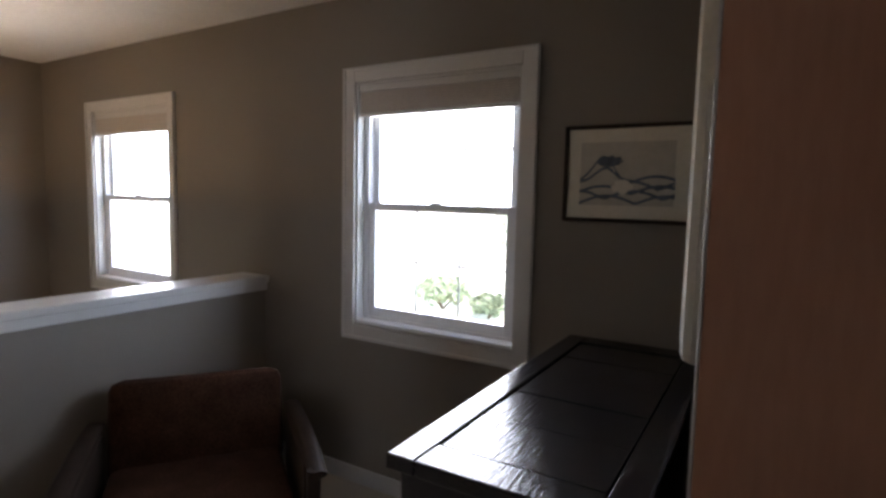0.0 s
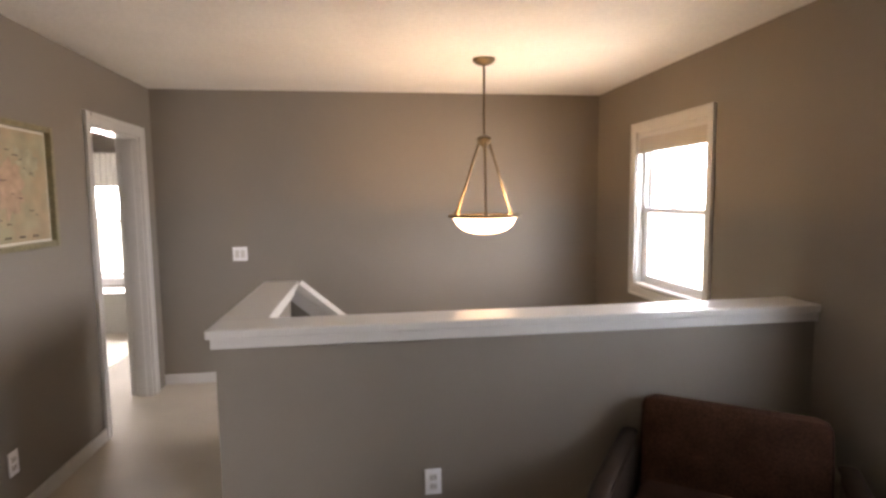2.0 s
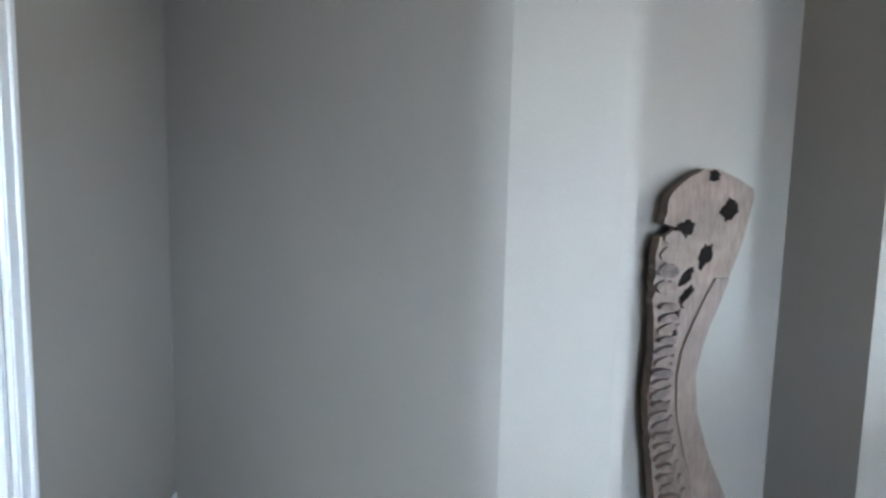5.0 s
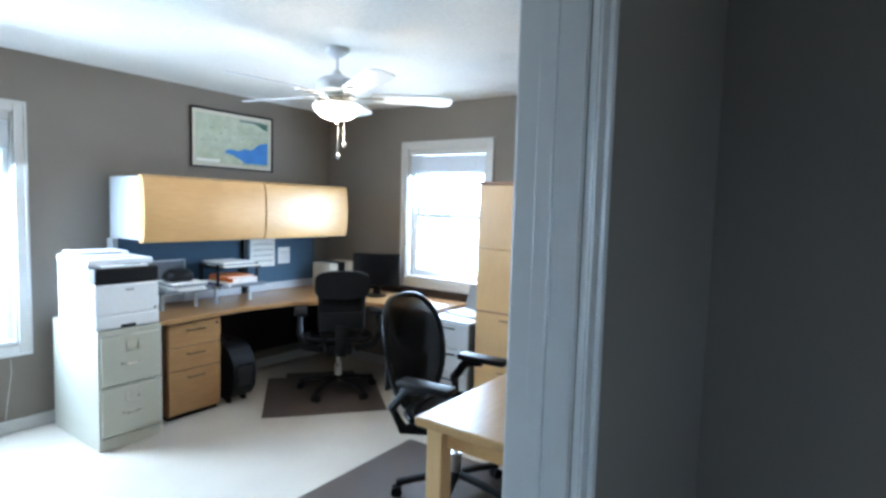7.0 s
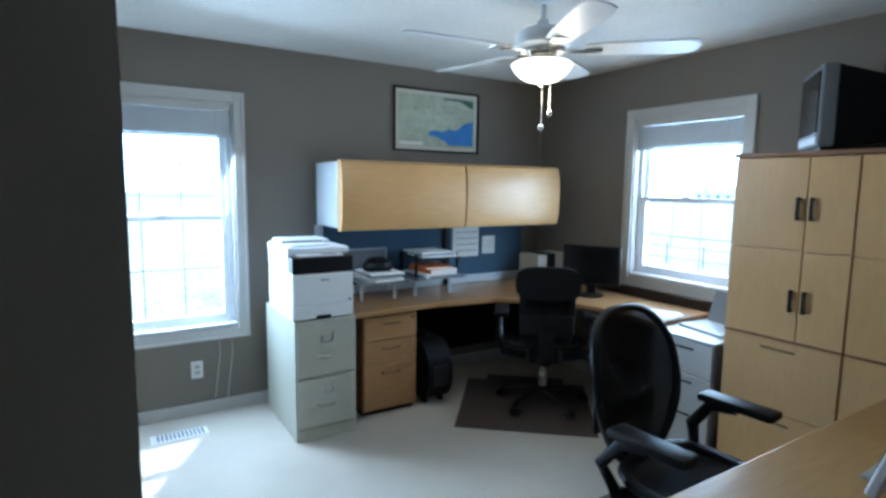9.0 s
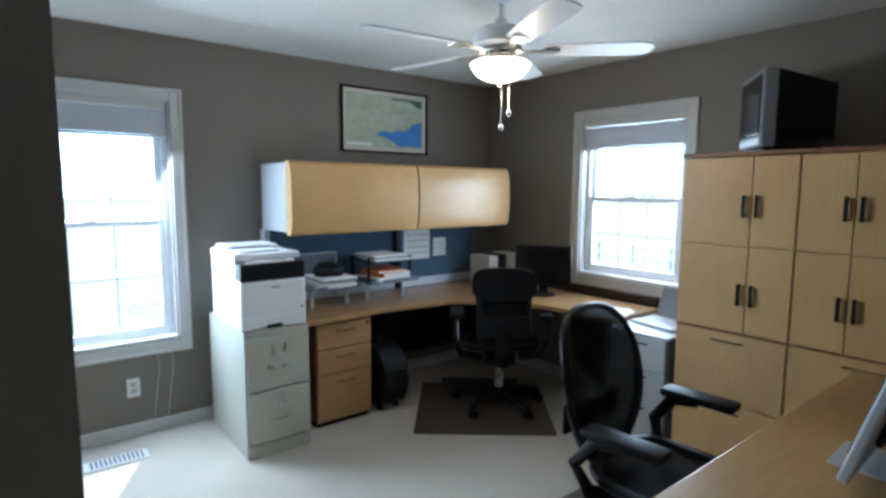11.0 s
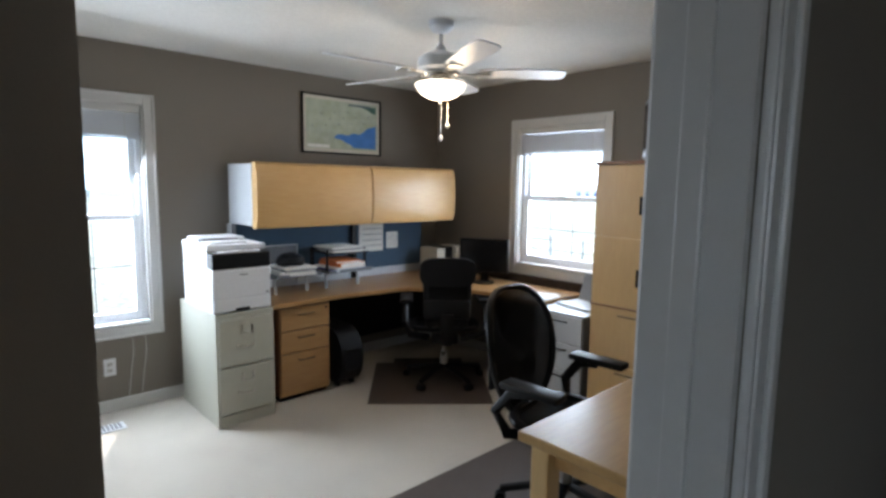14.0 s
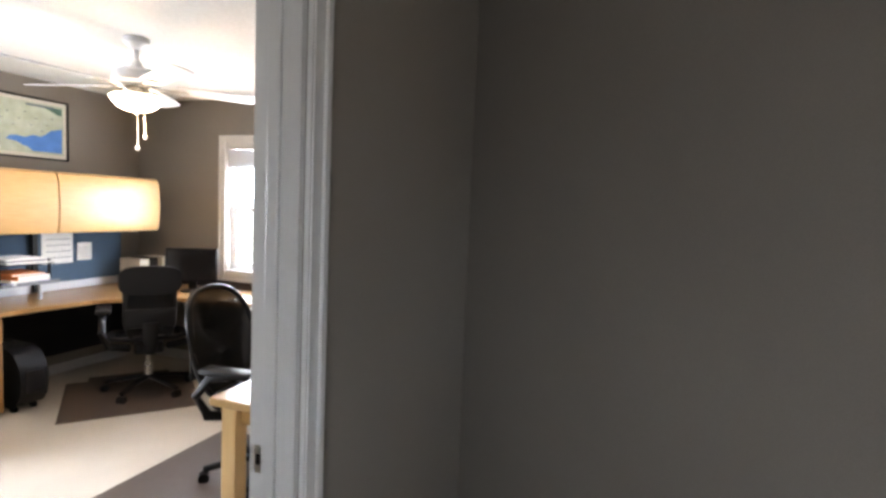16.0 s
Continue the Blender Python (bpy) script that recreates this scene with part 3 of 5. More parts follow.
        part("caster", rod(rod(bmesh.new(), d * 0.31 + n * 0.025 + Vector((0, 0, 0.03)), d * 0.31 + n * 0.006 + Vector((0, 0, 0.03)), 0.029), d * 0.31 - n * 0.006 + Vector((0, 0, 0.03)), d * 0.31 - n * 0.025 + Vector((0, 0, 0.03)), 0.029), BLACK, leg)
    return c


def outlet(name, label, m, switch=False, w=0.072):
    o = thing(name, label, "switch" if switch else "outlet", m)
    part("plate", B(-w / 2, -0.006, -0.058, w / 2, 0.0, 0.058, bevel=0.002), WHITEP, o)
    if switch:
        k = max(1, round(w / 0.06))
        for i in range(k):
            x = (i - (k - 1) / 2) * 0.046
            part("rocker", B(x - 0.017, -0.010, -0.033, x + 0.017, -0.005, 0.033, bevel=0.002), TRIM, o)
    else:
        for z in (-0.02, 0.02):
            r = part("receptacle", B(-0.017, -0.009, z - 0.014, 0.017, -0.005, z + 0.014, bevel=0.003), TRIM, o)
            for x in (-0.007, 0.007):
                part("slot", B(x - 0.0015, -0.0095, z - 0.004, x + 0.0015, -0.0085, z + 0.006), HOLE_SHADE, r)
    return o


outlet("light_switch", "white double rocker switch on the stairwell wall", facing(-0.82, YF, 1.09, 0), True, 0.118)
outlet("wall_outlet", "white outlet low on the painting wall", facing(XW2, 3.49, 0.30, 90))
outlet("wall_outlet", "white outlet on the half wall", facing(0.496, 3.0, 0.30, 0))
outlet("wall_outlet", "white outlet below the landing window", facing(XE, 1.62, 0.33, -90))
outlet("wall_outlet", "white outlet beneath the tall office window", facing(-1.446, YO, 0.31, 180))

# armchair
ac = thing("armchair", "brown velvet armchair with dark walnut arms", "armchair", facing(1.515, 2.45, 0, -36.5) @ Matrix.Diagonal((1.13, 1, 1, 1)))
# local -y is the way it faces
tilt = Matrix.Translation((0, 0.2, 0.27)) @ Matrix.Rotation(radians(-14), 4, "X")
part("back_cushion", box(bmesh.new(), -0.31, -0.02, 0, 0.31, 0.13, 0.42, bevel=0.045, m=tilt), VELVET, ac, smooth=True)
part("seat_cushion", box(bmesh.new(), -0.3, -0.34, 0.21, 0.3, 0.22, 0.35, bevel=0.04), VELVET, ac, smooth=True)
part("seat_rail", box(bmesh.new(), -0.32, -0.33, 0.15, 0.32, 0.27, 0.21, bevel=0.008), WALNUT, ac)
for s in (-1, 1):
    part("arm", tube(bmesh.new(), [(s * 0.35, 0.3, 0.50), (s * 0.36, 0.1, 0.495), (s * 0.365, -0.2, 0.48), (s * 0.36, -0.36, 0.465)], (0.032, 0.015), 10), WALNUT, ac, smooth=True)
    part("arm_panel", box(bmesh.new(), s * 0.335 - 0.012, -0.3, 0.21, s * 0.335 + 0.012, 0.26, 0.475, bevel=0.006), WALNUT, ac)
    for y in (-0.34, 0.27):
        part("leg", rod(bmesh.new(), (s * 0.345, y, 0), (s * 0.35, y, 0.48), 0.016, 0.024), WALNUT, ac, smooth=True)

# dark chest beside the pier
ch = thing("writing_chest", "ebony-stained wooden chest with a bordered top", "chest", Matrix.Translation((1.09, 0.72, 0)))
L_, D_, T_ = 1.21, 0.50, 0.955
part("body", box(bmesh.new(), 0.02, 0.01, 0.06, L_ - 0.02, D_ - 0.025, T_ - 0.035, bevel=0.004), DARKWOOD, ch)
for i in range(5):
    w = (L_ - 0.2) / 5
    part("top_board", box(bmesh.new(), 0.1 + i * w + 0.001, 0.075, T_ - 0.03, 0.1 + (i + 1) * w - 0.001, D_ - 0.075, T_ - 0.004 - 0.001 * (i % 2), bevel=0.002), DARKWOOD, ch)
bm = bmesh.new()
box(bm, 0, 0, T_ - 0.035, L_, 0.07, T_, bevel=0.005)
box(bm, 0, D_ - 0.07, T_ - 0.035, L_, D_, T_, bevel=0.005)
box(bm, 0, 0.07, T_ - 0.035, 0.095, D_ - 0.07, T_, bevel=0.005)
box(bm, L_ - 0.095, 0.07, T_ - 0.035, L_, D_ - 0.07, T_, bevel=0.005)
part("top_border", bm, DARKWOOD, ch)
for i in range(3):
    dr = part("drawer", box(bmesh.new(), 0.06, D_ - 0.026, 0.12 + i * 0.27, L_ - 0.06, D_ - 0.008, 0.37 + i * 0.27, bevel=0.005), DARKWOOD, ch)
    for x in (0.32, 0.89):
        part("knob", lathe(bmesh.new(), [(0.006, 0), (0.006, 0.012), (0.014, 0.02), (0.010, 0.028)], 14, Matrix.Translation((x, D_ - 0.008, 0.245 + i * 0.27)) @ Matrix.Rotation(radians(-90), 4, "X")), BRONZE, dr, smooth=True)
for x in (0.05, L_ - 0.05):
    for y in (0.05, D_ - 0.06):
        part("foot", rod(bmesh.new(), (x, y, 0), (x, y, 0.065), 0.02, 0.03), DARKWOOD, ch)

# rounded corner of the pier, seen edge on; cream paints its window light
pn = thing("lit_pier_corner", "rounded pier corner, its window light put into a cream colour", "panel", Matrix.Translation((1.72, 0.66, 1.06)))
part("board", B(0.0, 0.003, 0, 0.42, 0.095, 1.2, bevel=0.03), CREAM, pn)
part("border", B(0.05, 0.094, 0.05, 0.37, 0.1, 1.15, bevel=0.003), CREAM, pn)
# near wall end: warm shade painted brown, window light on its edge painted white
dl = thing("shaded_wall_end", "near wall end beside the chest, warm shade put into its brown", "door", Matrix.Translation((1.345, 0.205, 0.01)))
part("slab", B(0, 0, 0, 0.04, 0.466, 2.03, bevel=0.003), WARMSHADE, dl)
part("lit_edge", B(0.001, 0.4665, 0.002, 0.039, 0.473, 2.028, bevel=0.002), TRIM, dl, "white strip painted for window light on the wall edge")


# pictures; local x along the wall, y into the wall, z up from the lower left corner
def picture(name, label, m, w, h, frame_mat, fw, mats, deep=0.024):
    p = thing(name, label, "picture", m)
    bm = bmesh.new()
    for s0, s1 in ((0, fw), (w - fw, w)):
        box(bm, s0, -deep, 0, s1, 0, h, bevel=0.004)
    for s0, s1 in ((0, fw), (h - fw, h)):
        box(bm, fw, -deep + 0.001, s0, w - fw, 0, s1, bevel=0.004)
    part("picture_frame", bm, frame_mat, p)
    part("backing", B(fw, -0.008, fw, w - fw, -0.001, h - fw), mats[0], p)
    if len(mats) > 2:
        k = mats[2]
        part("sheet", B(fw + k, -0.0105, fw + k, w - fw - k, -0.0085, h - fw - k), mats[1], p)
    return p


def blob(points, n=40, seed=1, rough=0.06):
    """A closed uneven outline round an ellipse (cx, cz, rx, rz)."""
    cx, cz, rx, rz = points
    res = []
    for i in range(n):
        a = 2 * math.pi * i / n
        k = 1 + rough * 4 * noise.noise(Vector((math.cos(a) * 2.2 + seed * 7.1, math.sin(a) * 2.2, seed)))
        res.append((cx + rx * k * math.cos(a), cz + rz * k * math.sin(a)))
    return res


wv = picture("wave_print", "framed slate-blue wave print with cream mat", facing(XE, 1.28, 1.40, -90), 0.47, 0.365, WALNUT, 0.014, (CREAM, PALEINK, 0.05))
inner = Matrix.Translation((0.064, -0.0125, 0.064))
for k in range(5):
    pts_a, pts_b = [], []
    for i in range(25):
        x = 0.345 * i / 24
        z = 0.012 + 0.018 * k + 0.03 * abs(math.sin(x * 15 + k * 1.7)) + (0.075 * math.exp(-((x - 0.09) / 0.05) ** 2) if k > 2 else 0)
        pts_a.append((x, z))
        pts_b.append((x, z - 0.011))
    part("wave", prism(bmesh.new(), pts_a + pts_b[::-1], 0.0015, inner), INK, wv)
part("wave_crest", prism(bmesh.new(), blob((0.11, 0.165, 0.045, 0.02), 30, 3, 0.15), 0.002, inner), INK, wv)
part("foam", prism(bmesh.new(), blob((0.16, 0.07, 0.04, 0.025), 24, 5, 0.1), 0.0022, Matrix.Translation((0.064, -0.0145, 0.064))), CREAM, wv)

om = picture("antique_map", "framed antique map in pink, tan and green", facing(XW2, 3.11, 1.305, 90), 0.87, 0.635, GILT, 0.03, (CREAM, TAN, 0.012), 0.038)
for k, (px, pz, pw, ph) in enumerate(((0.27, 0.40, 0.13, 0.10), (0.52, 0.30, 0.10, 0.13), (0.66, 0.44, 0.09, 0.07))):
    part("map_region", prism(bmesh.new(), blob((px, pz, pw, ph), 60, 20 + k, 0.2), 0.001, Matrix.Translation((0, -0.0122, 0))), (REGION_A, REGION_B, REGION_A)[k], om)
for k in range(22):
    px, pz = 0.13 + 0.6 * ((k * 37) % 23) / 23, 0.13 + 0.4 * ((k * 17) % 19) / 19
    part("map_lettering", B(px, -0.0138, pz, px + 0.02 + 0.012 * (k % 3), -0.0118, pz + 0.0045), WALNUT, om)
for k in range(6):
    part("legend_bar", B(0.12 + k * 0.11, -0.0125, 0.062, 0.165 + k * 0.11, -0.0105, 0.070), WALNUT, om)

mp = picture("coast_map", "black-framed coastal map with blue sea", facing(-2.885, YO, 1.805, 180), 0.79, 0.485, BLACK, 0.014, (CREAM, SAGE, 0.028))
part("sea", prism(bmesh.new(), [(0.30, 0.135), (0.33, 0.165), (0.38, 0.172), (0.44, 0.162), (0.50, 0.188), (0.56, 0.178), (0.60, 0.2), (0.645, 0.24), (0.70, 0.25), (0.735, 0.262), (0.735, 0.06), (0.50, 0.06), (0.46, 0.09), (0.42, 0.10), (0.38, 0.122)], 0.001, Matrix.Translation((0, -0.0122, 0))), SEA, mp)
part("upland", prism(bmesh.new(), [(0.55, 0.425), (0.735, 0.425), (0.735, 0.365), (0.69, 0.375), (0.64, 0.4)], 0.001, Matrix.Translation((0, -0.0122, 0))), UPLAND, mp)
for k in range(14):
    part("map_lettering", B(0.09 + 0.043 * k, -0.0128, 0.22 + 0.15 * ((k * 37) % 11) / 11, 0.105 + 0.043 * k, -0.0108, 0.226 + 0.15 * ((k * 37) % 11) / 11), INK, mp)
part("map_title", B(0.45, -0.0128, 0.415, 0.68, -0.0108, 0.43), INK, mp)
part("key_panel", B(0.05, -0.0128, 0.05, 0.26, -0.0108, 0.075), PAPER, mp)

# carved wooden piece in the niche; y across, z up
sc = thing("carved_wood_sculpture", "tall weathered carved wood sculpture with hollows painted as dark shade", "sculpture", Matrix.Translation((-1.80, -0.02, 0)) @ Matrix.Rotation(radians(90), 4, "Z"))
EDGE_Z = [0.10, 0.35, 0.53, 0.71, 0.86, 0.97, 1.15, 1.33, 1.46, 1.54, 1.575, 1.61, 1.645]
EDGE_R = [2.60, 2.50, 2.41, 2.345, 2.33, 2.35, 2.415, 2.48, 2.515, 2.53, 2.525, 2.46, 2.37]
EDGE_L = [2.27, 2.19, 2.165, 2.14, 2.14, 2.15, 2.135, 2.135, 2.165, 2.175, 2.205, 2.25, 2.32]


def spine_at(z):
    r, l = float(np.interp(z, EDGE_Z, EDGE_R)), float(np.interp(z, EDGE_Z, EDGE_L))
    return (r + l) / 2, (r - l) / 2


NZ = 90
right, left_ = [], []
for i in range(NZ + 1):
    z = 0.10 + (1.645 - 0.10) * i / NZ
    c, w = spine_at(z)
    right.append((c + w + 0.006 * noise.noise(Vector((z * 9, 1, 0))), z))
    jag = 0.012 * noise.noise(Vector((z * 30, 4, 0))) + (0.06 if 1.40 < z < 1.435 else 0.0)
    left_.append((c - w + jag, z))
part("carving", prism(bmesh.new(), right + left_[::-1], 0.05, Matrix.Translation((0, -0.03, 0))), DRIFT, sc)
# dark blots laid on the face paint the shade of the carved hollows
for i, (dy, z, ry, rz, rot) in enumerate(((0.08, 1.495, 0.034, 0.042, 30), (-0.085, 1.42, 0.036, 0.034, -25), (0.03, 1.32, 0.022, 0.05, 18), (-0.03, 1.235, 0.016, 0.042, 35), (-0.01, 1.17, 0.014, 0.04, 40), (-0.03, 1.10, 0.012, 0.03, 40), (-0.02, 1.03, 0.012, 0.026, 40), (-0.03, 0.97, 0.011, 0.022, 30), (0.0, 1.62, 0.022, 0.02, 0))):
    c, w = spine_at(z)
    turn_ = Matrix.Translation((c + dy, -0.034, z)) @ Matrix.Rotation(radians(rot), 4, "Y")
    part("hollow_shade", prism(bmesh.new(), blob((0, 0, ry, rz), 28, 30 + i, 0.16), 0.02, turn_), HOLE_SHADE, sc)
for i in range(24):
    z = 0.16 + i * 0.042
    c, w = spine_at(z)
    turn_ = Matrix.Translation((c - w * 0.62, -0.048 - 0.006 * (i % 3), z)) @ Matrix.Rotation(radians(-25 + 12 * (i % 3)), 4, "Y")
    part("carved_link", prism(bmesh.new(), blob((0, 0, 0.036 + 0.006 * (i % 2), 0.0165), 16, 60 + i, 0.07), 0.03, turn_), LINK, sc)
for i in range(16):
    z = 0.2 + i * 0.06
    c, w = spine_at(z)
    part("carved_bead", prism(bmesh.new(), blob((c - w * 0.15, z, 0.013, 0.021), 14, 120 + i, 0.06), 0.02, Matrix.Translation((0, -0.042, 0))), DRIFT, sc)
for i in range(4):
    z = 1.20 + i * 0.062
    c, w = spine_at(z)
    part("carved_lobe", prism(bmesh.new(), blob((c - w * 0.72, z, 0.04, 0.027), 18, 150 + i, 0.08), 0.03, Matrix.Translation((0, -0.046, 0))), LINK if i < 2 else DRIFT, sc)
band_r = [(x - 0.004, z) for x, z in right if z < 1.24]
band_l = [(spine_at(z)[0] + spine_at(z)[1] * (0.12 + 0.5 * max(0.0, (z - 0.95) / 0.29)), z) for x, z in band_r]
part("smooth_rib", prism(bmesh.new(), band_r + band_l[::-1], 0.02, Matrix.Translation((0, -0.041, 0))), DRIFT, sc, "smooth rounded rib down one side")
part("base", B(2.28, -0.07, 0.0, 2.58, 0.03, 0.105, bevel=0.01), DRIFT, sc)

# pendant lamp over the stairs
pd = thing("pendant_lamp", "bronze pendant lamp with a lit alabaster bowl", "lamp", Matrix.Translation((1.02, 4.3, 0)))
part("canopy", lathe(bmesh.new(), [(0.075, 2.438), (0.073, 2.425), (0.05, 2.405), (0.015, 2.395)], 28), BRONZE, pd, smooth=True)
part("stem", rod(bmesh.new(), (0, 0, 1.92), (0, 0, 2.40), 0.008), BRONZE, pd)
part("hub", lathe(bmesh.new(), [(0.01, 1.95), (0.045, 1.935), (0.05, 1.915), (0.03, 1.89), (0.012, 1.87)], 24), BRONZE, pd, smooth=True)
for i in range(3):
    a = 2 * math.pi * i / 3 + 0.35
    part("support_rod", rod(bmesh.new(), (0.035 * math.cos(a), 0.035 * math.sin(a), 1.91), (0.215 * math.cos(a), 0.215 * math.sin(a), 1.43), 0.009, n=8), BRONZE, pd)
    part("finial", lathe(bmesh.new(), [(0.012, 1.405), (0.02, 1.42), (0.02, 1.435), (0.008, 1.455)], 12, Matrix.Translation((0.215 * math.cos(a), 0.215 * math.sin(a), 0))), BRONZE, pd, smooth=True)
part("rim", tube(bmesh.new(), [(0.232 * math.cos(2 * math.pi * i / 40), 0.232 * math.sin(2 * math.pi * i / 40), 1.418) for i in range(40)], (0.013, 0.011), 8, True), BRONZE, pd, smooth=True)
part("bowl", lathe(bmesh.new(), [(0.215, 1.415), (0.21, 1.40), (0.185, 1.355), (0.14, 1.32), (0.08, 1.302), (0.03, 1.297), (0.03, 1.302), (0.08, 1.308), (0.14, 1.327), (0.18, 1.36), (0.2, 1.40), (0.2, 1.415)], 36), BOWL, pd, "frosted glass bowl", smooth=True)
lamp("pendant_bulb", "POINT", 24, (1.0, 0.69, 0.34), Matrix.Translation((1.02, 4.3, 1.40)), radius=0.035)

# ---- office ----
# overhead cabinets
def overhead(x0, x1, label):
    o = thing("overhead_cabinet", label, "cabinet", Matrix.Translation((x0, -3.63, 1.255)), group="overhead cabinets")
    w = x1 - x0
    part("carcass", B(0, 0, 0, w, 0.40, 0.43, bevel=0.004), SILVER, o, "pale grey steel case")
    prof = [(0.398, -0.012), (0.41, -0.02), (0.455, -0.012), (0.475, 0.05), (0.482, 0.2), (0.474, 0.36), (0.455, 0.425), (0.43, 0.442), (0.398, 0.44)]
    bm = bmesh.new()
    a = [bm.verts.new((0.006, y, z)) for y, z in prof]
    b = [bm.verts.new((w - 0.006, y, z)) for y, z in prof]
    bm.faces.new(a)
    bm.faces.new(b[::-1])
    for i in range(len(prof)):
        bm.faces.new((a[i], b[i], b[(i + 1) % len(prof)], a[(i + 1) % len(prof)]))
    part("flip_door", bm, MAPLE, o, "bowed maple flip-up door", smooth=True)
    return o


overhead(-3.205, -2.25, "grey overhead cabinet with a bowed maple door")
overhead(-4.12, -3.208, "grey overhead cabinet with a bowed maple door")
tp = thing("tack_panel", "blue-grey fabric tack panel under the overhead cabinets", "panel", Matrix.Translation((0, 0, 0)))
part("panel_left", B(-3.30, -3.66, 0.735, -2.26, -3.62, 1.25, bevel=0.004), TACK, tp)
part("panel_right", B(-4.12, -3.66, 0.735, -3.34, -3.62, 1.25, bevel=0.004), TACK, tp)
part("rail", B(-4.12, -3.62, 0.735, -2.26, -3.605, 0.80, bevel=0.003), SILVER, tp)
part("upright", B(-3.34, -3.67, 0.74, -3.30, -3.58, 1.25, bevel=0.003), BLACK, tp)
part("end_post", B(-2.28, -3.67, 0.74, -2.245, -3.58, 1.25, bevel=0.003), SILVER, tp)

def paper(name, label, x0, x1, z0, z1, y):
    p = thing(name, label, "paper")
    part("sheet", B(x0, y, z0, x1, y + 0.002, z1), PAPER, p)
    n = 7
    for r in range(4):
        bm = bmesh.new()
        for k in range(n):
            box(bm, x0 + (x1 - x0) * (0.1 + 0.8 * k / n), y + 0.002, z0 + (z1 - z0) * (0.16 + 0.18 * r), x0 + (x1 - x0) * (0.1 + 0.8 * (k + 0.55) / n), y + 0.003, z0 + (z1 - z0) * (0.2 + 0.18 * r))
        part("print_row", bm, GREYP, p)


paper("calendar_sheet", "white calendar page pinned to the tack panel", -3.65, -3.39, 0.955, 1.235, -3.618)
paper("note", "small white note pinned to the tack panel", -3.82, -3.69, 0.97, 1.12, -3.618)

# L-shaped desk
dk = thing("corner_desk", "tan wood-laminate L-shaped corner desk", "desk")
out_ = [(-2.27, -3.62), (-2.27, -3.02), (-2.9, -3.06), (-3.35, -3.0), (-3.72, -2.72), (-3.80, -2.4), (-3.80, -1.93), (XO + 0.02, -1.93), (XO + 0.02, -3.62)]
bm = bmesh.new()
a = [bm.verts.new((x, y, 0.70)) for x, y in out_]
b = [bm.verts.new((x, y, 0.73)) for x, y in out_]
bm.faces.new(a)
bm.faces.new(b[::-1])
for i in range(len(out_)):
    bm.faces.new((a[i], b[i], b[(i + 1) % len(out_)], a[(i + 1) % len(out_)]))
part("worktop", bm, OAK, dk)
part("end_panel", B(-2.30, -3.60, 0, -2.272, -3.06, 0.70), CHERRY, dk, "dark brown end panel")
part("modesty_panel", B(-4.30, -3.60, 0.2, -2.78, -3.58, 0.70), BLACK, dk)
part("back_rail", B(XO + 0.02, -3.3, 0.732, XO + 0.05, -1.95, 0.80, bevel=0.004), WALNUT, dk, "dark raised back rail")
for x, y in ((-3.86, -1.99), (-4.3, -2.0)):
    part("leg", B(x - 0.025, y - 0.025, 0, x + 0.025, y + 0.025, 0.70, bevel=0.004), GREYP, dk)


def handle(bm, x0, x1, y, z):
    tube(bm, [(x0, y, z), (x0, y + 0.022, z), (x1, y + 0.022, z), (x1, y, z)], 0.005, 6)
    return bm


pe = thing("drawer_pedestal", "tan wood three-drawer pedestal under the desk", "drawers", Matrix.Translation((-2.765, -3.6, 0)))
part("body", B(0, 0, 0.03, 0.40, 0.50, 0.685, bevel=0.003), CHERRY, pe)
for z0, z1 in ((0.04, 0.345), (0.351, 0.51), (0.516, 0.678)):
    dr = part("drawer", B(0.006, 0.50, z0, 0.394, 0.518, z1, bevel=0.003), OAK, pe)
    part("handle", handle(bmesh.new(), 0.14, 0.26, 0.518, z1 - 0.05), BRONZE, dr)
part("lock", rod(bmesh.new(), (0.035, 0.518, 0.65), (0.035, 0.524, 0.65), 0.009), BLACK, pe)
part("plinth", B(0.01, 0.02, 0, 0.39, 0.48, 0.03), BLACK, pe)

fc = thing("file_cabinet", "putty-coloured steel two-drawer file cabinet", "file cabinet", Matrix.Translation((-2.262, -3.62, 0)))
part("body", B(0, 0, 0.0, 0.38, 0.66, 0.735, bevel=0.004), PUTTY, fc)
for z0, z1 in ((0.09, 0.385), (0.40, 0.70)):
    dr = part("drawer", B(0.012, 0.658, z0, 0.368, 0.678, z1, bevel=0.005), PUTTY, fc)
    part("pull", box(handle(bmesh.new(), 0.15, 0.225, 0.676, z0 + 0.12), 0.145, 0.676, z0 + 0.108, 0.155, 0.684, z0 + 0.132), CHROME, dr, "nickel drawer pull")
    part("label_holder", box(box(B(0.15, 0.677, z0 + 0.195, 0.161, 0.683, z0 + 0.252), 0.219, 0.677, z0 + 0.195, 0.23, 0.683, z0 + 0.252), 0.161, 0.677, z0 + 0.195, 0.219, 0.682, z0 + 0.2), CHROME, dr, "nickel card holder")
    part("label_card", B(0.163, 0.676, z0 + 0.202, 0.217, 0.6795, z0 + 0.25), PUTTY, dr)
    part("thumb_latch", rod(bmesh.new(), (0.25, 0.676, z0 + 0.125), (0.25, 0.69, z0 + 0.125), 0.008), CHROME, dr)
part("kick_line", B(0.01, 0.655, 0.03, 0.37, 0.664, 0.075, bevel=0.003), PUTTY, fc)

pr = thing("printer", "white laser printer with black output tray", "printer", Matrix.Translation((-2.255, -3.50, 0.736)))
part("lower_body", B(0, 0, 0.0, 0.38, 0.53, 0.28, bevel=0.012), WHITEP, pr)
